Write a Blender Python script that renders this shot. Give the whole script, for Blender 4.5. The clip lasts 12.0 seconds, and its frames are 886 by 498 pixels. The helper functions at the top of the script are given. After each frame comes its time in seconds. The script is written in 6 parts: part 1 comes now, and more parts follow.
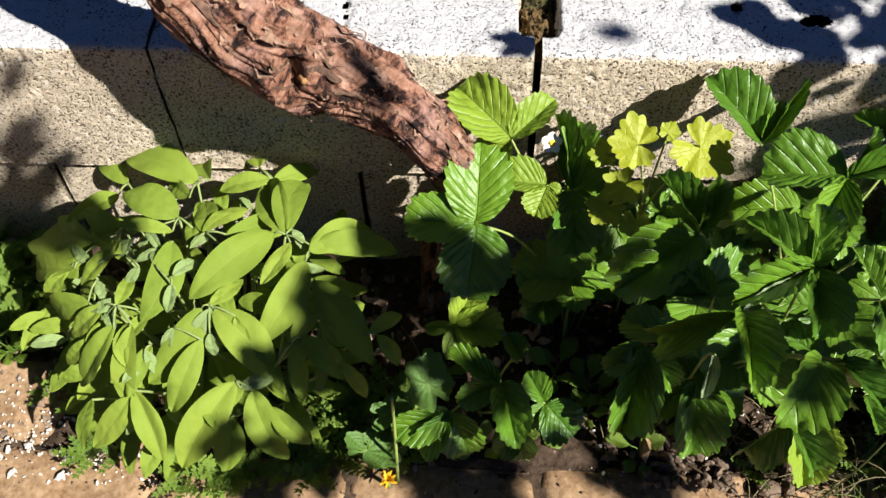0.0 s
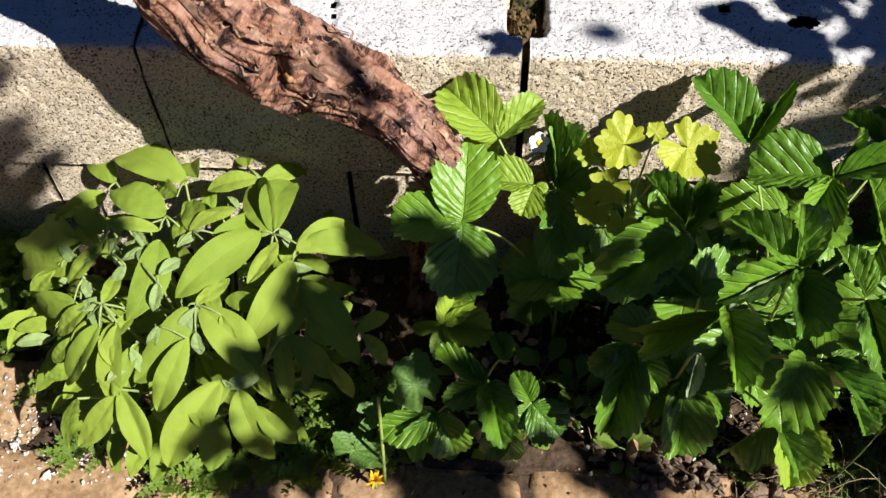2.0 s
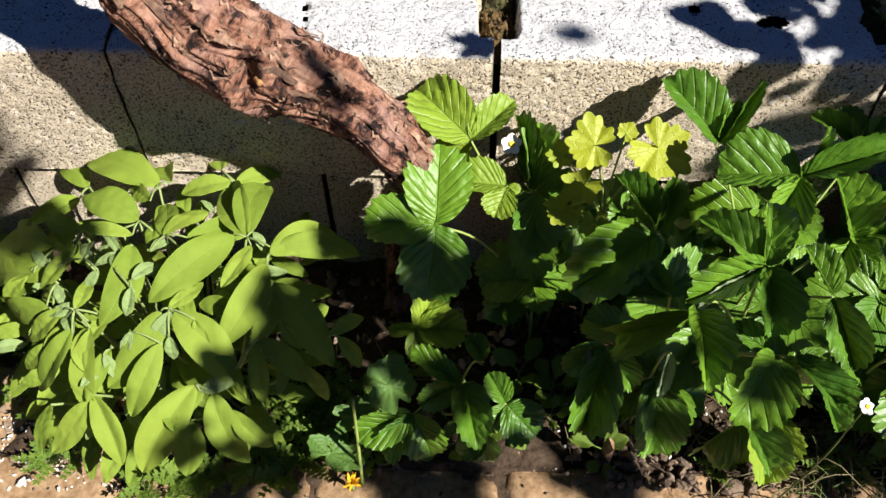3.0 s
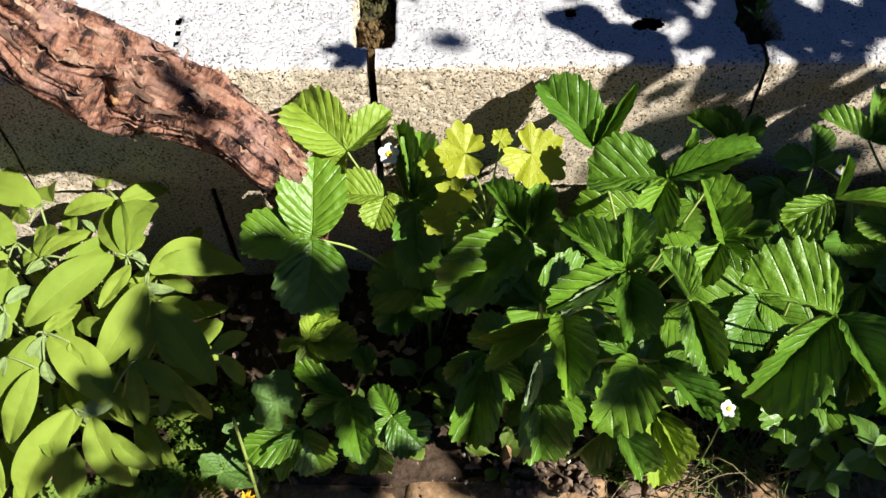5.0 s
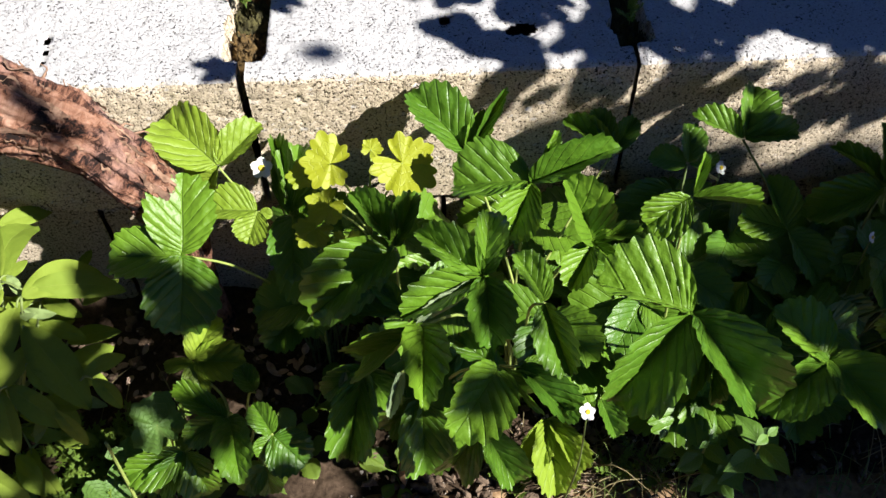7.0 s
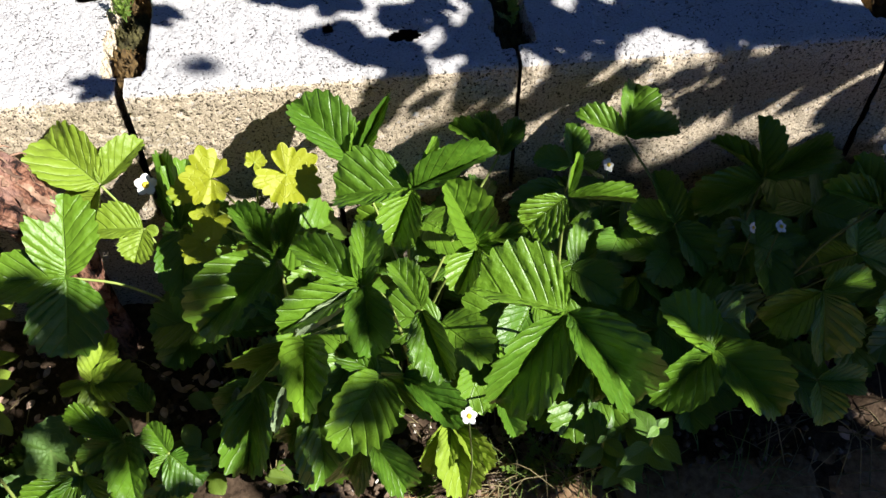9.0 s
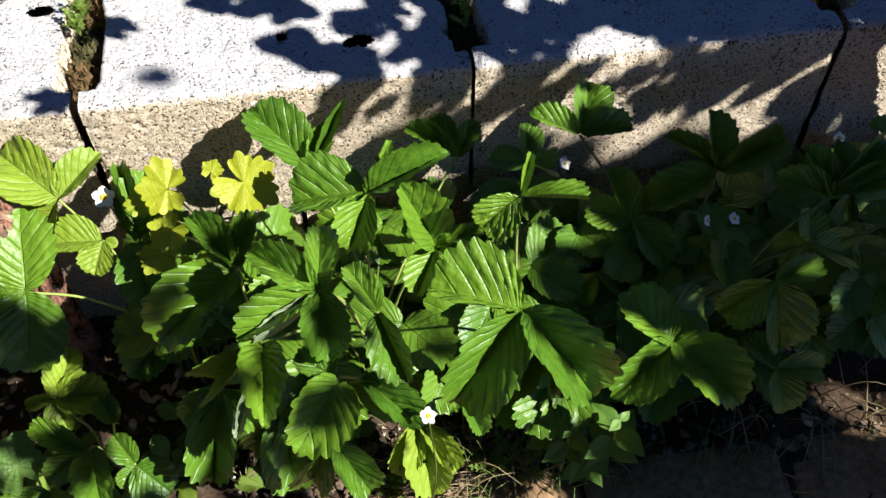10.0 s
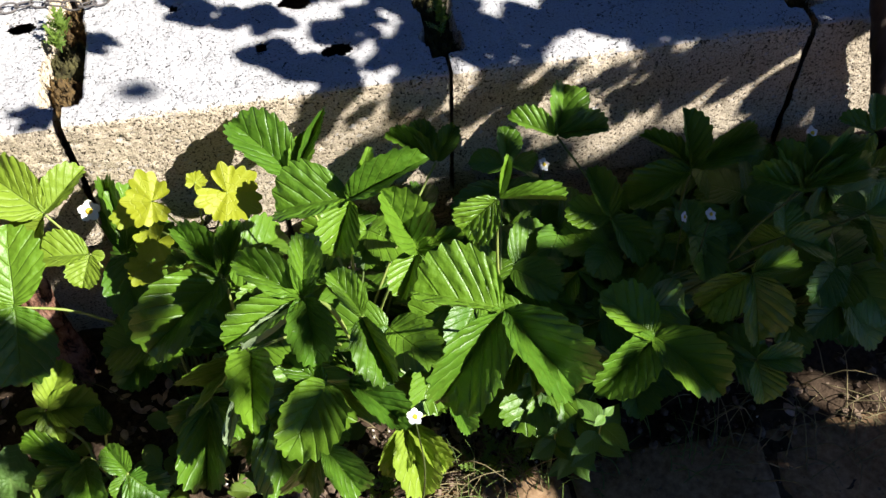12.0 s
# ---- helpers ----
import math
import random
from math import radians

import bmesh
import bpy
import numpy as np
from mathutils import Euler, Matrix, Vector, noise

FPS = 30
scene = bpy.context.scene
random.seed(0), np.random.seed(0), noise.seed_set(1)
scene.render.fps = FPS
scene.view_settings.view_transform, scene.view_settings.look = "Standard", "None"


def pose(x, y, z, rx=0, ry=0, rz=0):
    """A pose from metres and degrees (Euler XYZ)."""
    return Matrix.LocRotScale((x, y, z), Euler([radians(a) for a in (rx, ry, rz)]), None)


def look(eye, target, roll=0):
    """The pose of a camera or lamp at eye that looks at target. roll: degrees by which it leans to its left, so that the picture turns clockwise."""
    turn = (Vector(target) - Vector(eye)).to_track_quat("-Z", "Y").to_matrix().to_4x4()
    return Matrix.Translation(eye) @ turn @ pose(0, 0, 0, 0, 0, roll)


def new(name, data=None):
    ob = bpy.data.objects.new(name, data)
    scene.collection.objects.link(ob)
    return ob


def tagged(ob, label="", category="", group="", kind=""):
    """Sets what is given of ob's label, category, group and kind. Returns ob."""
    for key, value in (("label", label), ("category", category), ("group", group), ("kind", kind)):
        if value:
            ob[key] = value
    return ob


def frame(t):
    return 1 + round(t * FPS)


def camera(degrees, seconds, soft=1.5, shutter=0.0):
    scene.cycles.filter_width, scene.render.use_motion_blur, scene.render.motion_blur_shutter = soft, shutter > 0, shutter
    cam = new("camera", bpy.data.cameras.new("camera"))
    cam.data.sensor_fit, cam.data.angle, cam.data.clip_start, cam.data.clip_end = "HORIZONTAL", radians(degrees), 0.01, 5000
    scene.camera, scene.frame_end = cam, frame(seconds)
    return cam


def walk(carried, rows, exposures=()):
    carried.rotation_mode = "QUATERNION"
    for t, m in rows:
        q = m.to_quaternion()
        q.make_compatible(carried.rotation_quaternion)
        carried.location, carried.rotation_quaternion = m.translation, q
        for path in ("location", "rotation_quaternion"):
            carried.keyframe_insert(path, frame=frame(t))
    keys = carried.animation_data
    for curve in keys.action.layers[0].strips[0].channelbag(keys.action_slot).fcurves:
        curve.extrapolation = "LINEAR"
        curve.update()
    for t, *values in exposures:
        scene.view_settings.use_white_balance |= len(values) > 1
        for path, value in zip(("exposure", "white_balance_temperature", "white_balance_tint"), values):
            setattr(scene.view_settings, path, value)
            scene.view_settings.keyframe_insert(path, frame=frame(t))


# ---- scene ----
cam = camera(51.4, 12.0, soft=1.5)
PATH = [
    (0, (-0.05, -0.71, 0.995), (-0.14, 0.455, -0.628), -2.0),
    (0.5, (-0.045, -0.71, 0.995), (-0.138, 0.455, -0.628), -2.1),
    (1, (-0.041, -0.713, 0.991), (-0.135, 0.46, -0.626), -2.0),
    (1.5, (-0.042, -0.712, 0.992), (-0.129, 0.459, -0.627), -1.7),
    (2, (-0.04, -0.713, 0.991), (-0.123, 0.46, -0.626), -1.5),
    (2.5, (-0.038, -0.713, 0.993), (-0.108, 0.461, -0.625), -1.2),
    (4.5, (0.046, -0.7, 0.992), (0.033, 0.478, -0.625), -0.6),
    (5, (0.069, -0.697, 0.992), (0.071, 0.479, -0.626), -0.6),
    (5.5, (0.097, -0.697, 0.987), (0.107, 0.488, -0.624), -0.8),
    (6, (0.122, -0.699, 0.981), (0.143, 0.499, -0.62), -0.9),
    (6.5, (0.149, -0.7, 0.978), (0.179, 0.505, -0.618), -1.1),
    (7, (0.176, -0.702, 0.974), (0.215, 0.512, -0.615), -1.2),
    (9, (0.239, -0.701, 0.98), (0.379, 0.501, -0.612), -0.0),
    (9.5, (0.253, -0.705, 0.984), (0.412, 0.496, -0.608), -0.2),
    (10, (0.261, -0.709, 0.986), (0.44, 0.492, -0.604), -0.4),
    (10.5, (0.264, -0.712, 0.989), (0.457, 0.488, -0.6), -0.6),
    (11, (0.266, -0.713, 0.993), (0.465, 0.485, -0.596), -0.9),
    (11.5, (0.264, -0.716, 0.995), (0.469, 0.485, -0.591), -1.0),
    (12, (0.266, -0.719, 0.998), (0.469, 0.483, -0.588), -1.2),
]
walk(cam, [(t, look(eye, target, roll)) for t, eye, target, roll in PATH],
     exposures=[(0, 1.22), (2.5, 1.24), (4.5, 1.29), (7, 1.32), (9, 1.36), (12, 1.42)])

# ---- light ----
SUN = Vector((1.0, -0.66, 1.08)).normalized()      # towards the sun
world = bpy.data.worlds.new("sky")
scene.world = world
world.use_nodes = True
wn = world.node_tree.nodes
sky = wn.new("ShaderNodeTexSky")
sky.sky_type, sky.sun_disc = "NISHITA", False
sky.air_density, sky.dust_density, sky.ozone_density, sky.altitude = 0.36, 0.0, 6.0, 1500
sky.sun_elevation = math.asin(SUN.z)
sky.sun_rotation = math.atan2(SUN.x, SUN.y)
deep = wn.new("ShaderNodeMix")
deep.data_type, deep.blend_type = "RGBA", "MULTIPLY"
deep.inputs[0].default_value = 1.0
deep.inputs[7].default_value = (0.68, 0.80, 1.10, 1.0)
world.node_tree.links.new(sky.outputs[0], deep.inputs[6])
world.node_tree.links.new(deep.outputs[2], wn["Background"].inputs[0])
wn["Background"].inputs[1].default_value = 0.05
sun = new("sun", bpy.data.lights.new("sun", "SUN"))
sun.data.energy, sun.data.angle, sun.data.color = 5.0, radians(0.53), (1.0, 0.97, 0.93)
sun.matrix_world = look(SUN * 10, (0, 0, 0))


# ---- materials ----
class Nodes:
    """Short hand for building a node material."""

    def __init__(self, name):
        self.mat = bpy.data.materials.new(name)
        self.mat.use_nodes = True
        self.t = self.mat.node_tree
        self.b = self.t.nodes["Principled BSDF"]
        self.out = self.t.nodes["Material Output"]

    def add(self, kind, **sets):
        n = self.t.nodes.new("ShaderNode" + kind)
        for k, val in sets.items():
            if k == "op":
                n.operation = val
            elif k == "blend":
                n.data_type, n.blend_type = "RGBA", val
            else:
                n.inputs[k].default_value = val
        return n

    def link(self, a, b):
        self.t.links.new(a, b)

    def math(self, op, a, b=0.0, c=0.0):
        n = self.add("Math", op=op)
        for i, x in enumerate((a, b, c)):
            if isinstance(x, (int, float)):
                n.inputs[i].default_value = x
            else:
                self.link(x, n.inputs[i])
        return n.outputs[0]

    def noise(self, scale, detail=4.0, rough=0.6, vec=None, stretch=None):
        n = self.add("TexNoise")
        n.inputs["Scale"].default_value = scale
        n.inputs["Detail"].default_value = detail
        n.inputs["Roughness"].default_value = rough
        vec = vec or self.coords()
        if stretch:
            m = self.add("Mapping")
            m.inputs["Scale"].default_value = stretch
            self.link(vec, m.inputs[0])
            vec = m.outputs[0]
        self.link(vec, n.inputs["Vector"])
        return n.outputs[0]

    def coords(self):
        return self.add("TexCoord").outputs["Object"]

    def ramp(self, fac, *stops):
        n = self.add("ValToRGB")
        e = n.color_ramp.elements
        while len(e) < len(stops):
            e.new(0.5)
        for el, (p, c) in zip(e, stops):
            el.position = p
            el.color = (*c, 1) if len(c) == 3 else c
        self.link(fac, n.inputs[0])
        return n.outputs[0]

    def mix(self, fac, a, b, blend="MIX"):
        n = self.add("Mix", blend=blend)
        for i, x in ((0, fac), (6, a), (7, b)):
            if isinstance(x, (int, float)):
                n.inputs[i].default_value = x
            elif isinstance(x, tuple):
                n.inputs[i].default_value = (*x, 1)
            else:
                self.link(x, n.inputs[i])
        return n.outputs[2]

    def bump(self, height, strength=0.5, dist=0.002):
        n = self.add("Bump")
        n.inputs["Strength"].default_value = strength
        n.inputs["Distance"].default_value = dist
        self.link(height, n.inputs["Height"])
        self.link(n.outputs[0], self.b.inputs["Normal"])
        return n.outputs[0]

    def done(self, colour, rough=0.8, spec=0.4):
        if isinstance(colour, tuple):
            self.b.inputs["Base Color"].default_value = (*colour, 1)
        else:
            self.link(colour, self.b.inputs["Base Color"])
        if isinstance(rough, float):
            self.b.inputs["Roughness"].default_value = rough
        else:
            self.link(rough, self.b.inputs["Roughness"])
        self.b.inputs["Specular IOR Level"].default_value = spec
        return self.mat

    def translucent(self, colour, part):
        """Lets light through a thin leaf."""
        tr = self.add("BsdfTranslucent")
        if isinstance(colour, tuple):
            tr.inputs[0].default_value = (*colour, 1)
        else:
            self.link(colour, tr.inputs[0])
        mx = self.add("MixShader")
        mx.inputs[0].default_value = part
        self.link(self.b.outputs[0], mx.inputs[1])
        self.link(tr.outputs[0], mx.inputs[2])
        self.link(mx.outputs[0], self.out.inputs[0])


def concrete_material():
    """Porous blocks: open pores all over the face, their shade put into the colour, and a greyer top with fewer of
    them.
    """
    m = Nodes("porous_concrete")
    fine = m.noise(900, 3, 0.6)
    crevice = m.noise(300, 3, 0.65)
    grit = m.noise(480, 2, 0.5)
    clump = m.noise(38, 3, 0.55)
    big = m.noise(6, 5, 0.6)
    stain = m.noise(22, 5, 0.65)
    rnd = m.add("ObjectInfo").outputs["Random"]
    col = m.ramp(big, (0.25, (0.50, 0.455, 0.385)), (0.75, (0.64, 0.60, 0.53)))
    col = m.mix(m.math("MULTIPLY", rnd, 0.25), col, (0.50, 0.45, 0.36))
    col = m.mix(m.ramp(stain, (0.55, (0, 0, 0)), (0.75, (0.40, 0.40, 0.40))), col, (0.38, 0.33, 0.26))
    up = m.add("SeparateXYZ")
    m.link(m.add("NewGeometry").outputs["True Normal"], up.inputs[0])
    upward = m.ramp(up.outputs[2], (0.30, (0, 0, 0)), (0.70, (1, 1, 1)))
    # faces that point up take a cooler, greyer tone than the front
    col = m.mix(upward, m.mix(1.0, col, (1.02, 0.93, 0.80), "MULTIPLY"), m.mix(0.75, col, (0.43, 0.435, 0.455)))
    patchy = m.math("MULTIPLY", m.math("SUBTRACT", clump, 0.5), m.math("ADD", 0.16, m.math("MULTIPLY", upward, 0.10)))
    level = m.math("SUBTRACT", m.math("ADD", crevice, patchy), m.math("SUBTRACT", 0.046, m.math("MULTIPLY", upward, 0.046)))
    # the pores' shade is put into the colour, where the bump sinks
    pit_shade = m.ramp(level, (0.340, (0.07, 0.062, 0.052)), (0.396, (1, 1, 1)))
    col = m.mix(0.88, col, pit_shade, "MULTIPLY")
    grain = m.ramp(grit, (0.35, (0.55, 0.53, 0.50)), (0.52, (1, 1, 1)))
    col = m.mix(m.math("SUBTRACT", 0.75, m.math("MULTIPLY", upward, 0.35)), col, m.mix(1.0, col, grain, "MULTIPLY"))
    h = m.math("ADD", m.math("MULTIPLY", fine, 0.22), m.math("ADD", m.math("MULTIPLY", m.ramp(level, (0.30, (0, 0, 0)), (0.46, (1, 1, 1))), 0.9), m.math("MULTIPLY", grit, 0.5)))
    m.bump(h, 0.75, 0.0030)
    return m.done(col, 0.95, 0.1)


def plain_material(name, dark, light, scale=60.0, rough=0.85, bump=0.4, dist=0.002, spec=0.3, stretch=None):
    m = Nodes(name)
    n1 = m.noise(scale, 5, 0.65, stretch=stretch)
    n2 = m.noise(scale * 0.13, 3, 0.5)
    f = m.math("ADD", m.math("MULTIPLY", n1, 0.65), m.math("MULTIPLY", n2, 0.35))
    col = m.ramp(f, (0.35, dark), (0.65, light))
    m.bump(n1, bump, dist)
    return m.done(col, rough, spec)


def bark_material():
    """Grapevine bark: pinkish-brown plates split by cracks, fibrous along the stem; the cracks' shade is put into the
    colour.
    """
    m = Nodes("vine_bark")
    uv = m.add("UVMap").outputs[0]
    bend = m.noise(1.0, 3, 0.6, vec=uv, stretch=(26.0, 26.0, 1.0))
    shift = m.add("VectorMath", op="ADD")
    m.link(uv, shift.inputs[0])
    push = m.add("CombineXYZ")
    m.link(m.math("MULTIPLY", bend, 0.030), push.inputs[1])
    m.link(push.outputs[0], shift.inputs[1])
    strand = m.noise(1.0, 5, 0.62, vec=shift.outputs[0], stretch=(13.0, 42.0, 1.0))
    fine = m.noise(1.0, 5, 0.75, vec=shift.outputs[0], stretch=(50.0, 380.0, 1.0))
    patch = m.noise(16, 4, 0.6)
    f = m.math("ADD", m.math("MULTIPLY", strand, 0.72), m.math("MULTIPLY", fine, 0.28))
    # the darkest stops put the cracks' shade into the colour, low in the bump
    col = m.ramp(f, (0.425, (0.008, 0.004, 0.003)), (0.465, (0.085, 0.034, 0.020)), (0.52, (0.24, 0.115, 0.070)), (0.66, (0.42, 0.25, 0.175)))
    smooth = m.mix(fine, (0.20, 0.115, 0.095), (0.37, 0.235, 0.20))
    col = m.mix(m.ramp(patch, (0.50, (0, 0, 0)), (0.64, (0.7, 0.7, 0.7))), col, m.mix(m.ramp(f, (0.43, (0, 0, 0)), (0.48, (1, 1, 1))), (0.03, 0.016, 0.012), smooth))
    m.bump(f, 1.0, 0.009)
    return m.done(col, 0.85, 0.25)


def leaf_material(name, low, high, vein, part, gloss=0.42, veins=8.0, slant=0.36, spec=0.45, vein_amount=0.5, through_col=None, bump=0.5, side_veins=0.55):
    """A leaf: its uv runs along the midrib (x) and across it (y)."""
    m = Nodes(name)
    uv = m.add("SeparateXYZ")
    m.link(m.add("UVMap").outputs[0], uv.inputs[0])
    across = m.math("ABSOLUTE", m.math("SUBTRACT", m.math("MULTIPLY", uv.outputs[1], 2.0), 1.0))
    phase = m.math("MULTIPLY", m.math("SUBTRACT", uv.outputs[0], m.math("MULTIPLY", across, slant)), veins)
    tri = m.math("ABSOLUTE", m.math("SUBTRACT", m.math("FRACT", phase), 0.5))        # 0.5 on a vein
    side = m.ramp(tri, (0.40, (0, 0, 0)), (0.5, (1, 1, 1)))
    mid = m.ramp(across, (0.0, (1, 1, 1)), (0.05, (0, 0, 0)))
    line = m.math("MAXIMUM", m.math("MULTIPLY", side, side_veins), mid)
    rnd = m.add("ObjectInfo").outputs["Random"]
    mott = m.noise(45, 4, 0.6)
    cells = m.noise(260, 3, 0.6)
    puck = m.noise(110, 2, 0.5)
    col = m.mix(m.math("ADD", m.math("MULTIPLY", rnd, 0.6), m.math("MULTIPLY", mott, 0.4)), low, high)
    col = m.mix(m.math("MULTIPLY", line, vein_amount), col, vein)
    col = m.mix(m.ramp(cells, (0.4, (0, 0, 0)), (0.7, (0.18, 0.18, 0.18))), col, high)
    m.bump(m.math("SUBTRACT", m.math("ADD", m.math("MULTIPLY", cells, 0.5), m.math("MULTIPLY", puck, 0.9)), m.math("MULTIPLY", line, 0.8)), bump, 0.0014)
    m.done(col, gloss, spec)
    m.translucent(through_col or m.mix(0.3, col, (0.24, 0.36, 0.01)), part)
    return m.mat


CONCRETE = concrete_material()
CORE = plain_material("dark_mortar", (0.03, 0.028, 0.024), (0.09, 0.08, 0.065), 90)
SOIL = plain_material("soil", (0.018, 0.012, 0.008), (0.085, 0.058, 0.038), 130, 0.95, 0.8, 0.004, spec=0.06)
SLAB = plain_material("terracotta_slab", (0.15, 0.084, 0.040), (0.37, 0.250, 0.145), 110, 0.95, 0.6, 0.003, spec=0.06)
STONE = plain_material("pale_pebble", (0.38, 0.34, 0.29), (0.68, 0.63, 0.56), 80, 0.8)
CLOD = plain_material("soil_clod", (0.06, 0.04, 0.027), (0.24, 0.17, 0.115), 120, 0.95)
BARK = bark_material()
STRIP = plain_material("peeling_bark", (0.095, 0.048, 0.029), (0.40, 0.25, 0.165), 120, 0.85, 0.6, 0.002)
STRIP_DARK = plain_material("dark_peeling_bark", (0.05, 0.028, 0.018), (0.20, 0.115, 0.075), 120, 0.85, 0.6, 0.002)
WOOD_CUT = plain_material("cut_wood", (0.24, 0.12, 0.045), (0.46, 0.27, 0.11), 150)
STRAW_LEAF = leaf_material("strawberry_leaf", (0.022, 0.083, 0.0065), (0.124, 0.226, 0.014), (0.17, 0.27, 0.035), 0.06, 0.42, 9.0, 0.0, spec=0.42, bump=1.0, vein_amount=0.22, through_col=(0.20, 0.36, 0.012))
STRAW_YOUNG = leaf_material("young_strawberry_leaf", (0.130, 0.215, 0.016), (0.225, 0.310, 0.032), (0.24, 0.34, 0.08), 0.18, 0.45, 9.0, 0.0, spec=0.3, bump=1.0, vein_amount=0.34)
UNDER_LEAF = leaf_material("leaf_underside", (0.16, 0.23, 0.11), (0.27, 0.34, 0.19), (0.34, 0.40, 0.26), 0.2, 0.7, 9.0, 0.0, spec=0.2, bump=1.0, vein_amount=0.5)
SAGE_LEAF = leaf_material("sage_leaf", (0.125, 0.192, 0.020), (0.215, 0.282, 0.036), (0.25, 0.31, 0.065), 0.20, 0.75, 12.0, 0.45, 0.2, 0.35, bump=0.40, side_veins=0.10)
SAGE_YOUNG = leaf_material("young_sage_leaf", (0.17, 0.245, 0.075), (0.24, 0.32, 0.12), (0.30, 0.37, 0.17), 0.2, 0.8, 16.0, 0.3, 0.2, 0.3, bump=0.6)
YELLOW_LEAF = leaf_material("yellow_leaf", (0.185, 0.255, 0.010), (0.315, 0.335, 0.014), (0.38, 0.40, 0.07), 0.24, 0.55, 3.0, 0.0, vein_amount=0.2)
WEED_LEAF = leaf_material("weed_leaf", (0.075, 0.145, 0.014), (0.175, 0.265, 0.03), (0.18, 0.29, 0.07), 0.3, 0.5, 6.0, 0.4)
GRAPE_LEAF = leaf_material("grape_leaf", (0.07, 0.15, 0.025), (0.11, 0.21, 0.035), (0.2, 0.3, 0.08), 0.15, 0.5, 5.0, 0.4)
STEM = plain_material("green_stem", (0.16, 0.22, 0.05), (0.30, 0.36, 0.09), 90, 0.6, 0.3)
STEM_DARK = plain_material("dark_green_stem", (0.05, 0.08, 0.02), (0.11, 0.15, 0.04), 90, 0.6, 0.3)
SAGE_STEM = plain_material("sage_stem", (0.13, 0.18, 0.045), (0.25, 0.31, 0.11), 120, 0.85, 0.3)
PETAL = plain_material("white_petal", (0.60, 0.60, 0.56), (0.74, 0.74, 0.70), 90, 0.6, 0.2)
YOLK = plain_material("yellow_flower_eye", (0.55, 0.38, 0.02), (0.75, 0.58, 0.05), 300, 0.7)
ORANGE = plain_material("orange_flower", (0.60, 0.30, 0.01), (0.85, 0.50, 0.02), 200, 0.7)
MOSS = plain_material("dry_moss", (0.014, 0.010, 0.006), (0.17, 0.105, 0.036), 150, 0.95, 1.0, 0.004)
MOSS_GREEN = plain_material("green_moss", (0.012, 0.011, 0.006), (0.10, 0.09, 0.03), 150, 0.95, 1.0)
IRON = plain_material("rusty_iron", (0.05, 0.045, 0.04), (0.16, 0.14, 0.13), 200, 0.6)
POST = plain_material("dark_wood", (0.012, 0.009, 0.007), (0.05, 0.036, 0.026), 90, 0.9, 0.6, 0.003, stretch=(1, 1, 0.1))
STRAWY = plain_material("dry_grass", (0.09, 0.075, 0.032), (0.27, 0.22, 0.11), 90, 0.8)
GRASS = plain_material("grass", (0.06, 0.10, 0.02), (0.16, 0.22, 0.05), 90, 0.7)


# ---- mesh helpers ----
def mesh_of(name, verts, faces, material, uvs=None, smooth=True):
    me = bpy.data.meshes.new(name)
    me.from_pydata([tuple(p) for p in verts], [], faces)
    me.materials.append(material)
    if uvs is not None:
        lay = me.uv_layers.new(name="leaf")
        idx = np.empty(len(me.loops), dtype=np.int32)
        me.loops.foreach_get("vertex_index", idx)
        lay.data.foreach_set("uv", np.asarray(uvs, dtype=np.float32)[idx].ravel())
    if smooth:
        me.polygons.foreach_set("use_smooth", [True] * len(me.polygons))
    me.update()
    return me


def part(name, me, parent, label=""):
    ob = new(name, me)
    ob.parent = parent
    if parent is not None:
        ob.matrix_parent_inverse = parent.matrix_basis.inverted()
    return tagged(ob, label)


def thing(name, at, label, category, group="", kind=""):
    ob = new(name)
    ob.location = at
    ob.empty_display_size = 0.02
    ob.matrix_basis = Matrix.Translation(at)
    return tagged(ob, label, category, group, kind)


def vnoise(x, y, scale, seed):
    """Smooth value noise on arrays, about -1 to 1."""
    r = np.random.RandomState(seed).rand(64, 64) * 2 - 1
    x, y = np.asarray(x) * scale + seed * 3.7, np.asarray(y) * scale + seed * 1.3
    xi, yi = np.floor(x).astype(int), np.floor(y).astype(int)
    fx, fy = x - xi, y - yi
    fx, fy = fx * fx * (3 - 2 * fx), fy * fy * (3 - 2 * fy)
    g = lambda a, b: r[a % 64, b % 64]
    return (g(xi, yi) * (1 - fx) + g(xi + 1, yi) * fx) * (1 - fy) + (g(xi, yi + 1) * (1 - fx) + g(xi + 1, yi + 1) * fx) * fy


def grid_faces(nu, nv, off=0):
    return [(off + i * nv + j, off + (i + 1) * nv + j, off + (i + 1) * nv + j + 1, off + i * nv + j + 1) for i in range(nu - 1) for j in range(nv - 1)]


def smooth_line(points, n):
    """A Catmull-Rom line through the points, n samples."""
    p = [np.array(q, float) for q in points]
    p = [2 * p[0] - p[1]] + p + [2 * p[-1] - p[-2]]
    res = []
    for k in range(n):
        s = k / (n - 1) * (len(p) - 3)
        i = min(int(s), len(p) - 4)
        f = s - i
        a, b, c, d = p[i:i + 4]
        res.append(0.5 * (2 * b + (c - a) * f + (2 * a - 5 * b + 4 * c - d) * f * f + (3 * b - a - 3 * c + d) * f ** 3))
    return np.array(res)


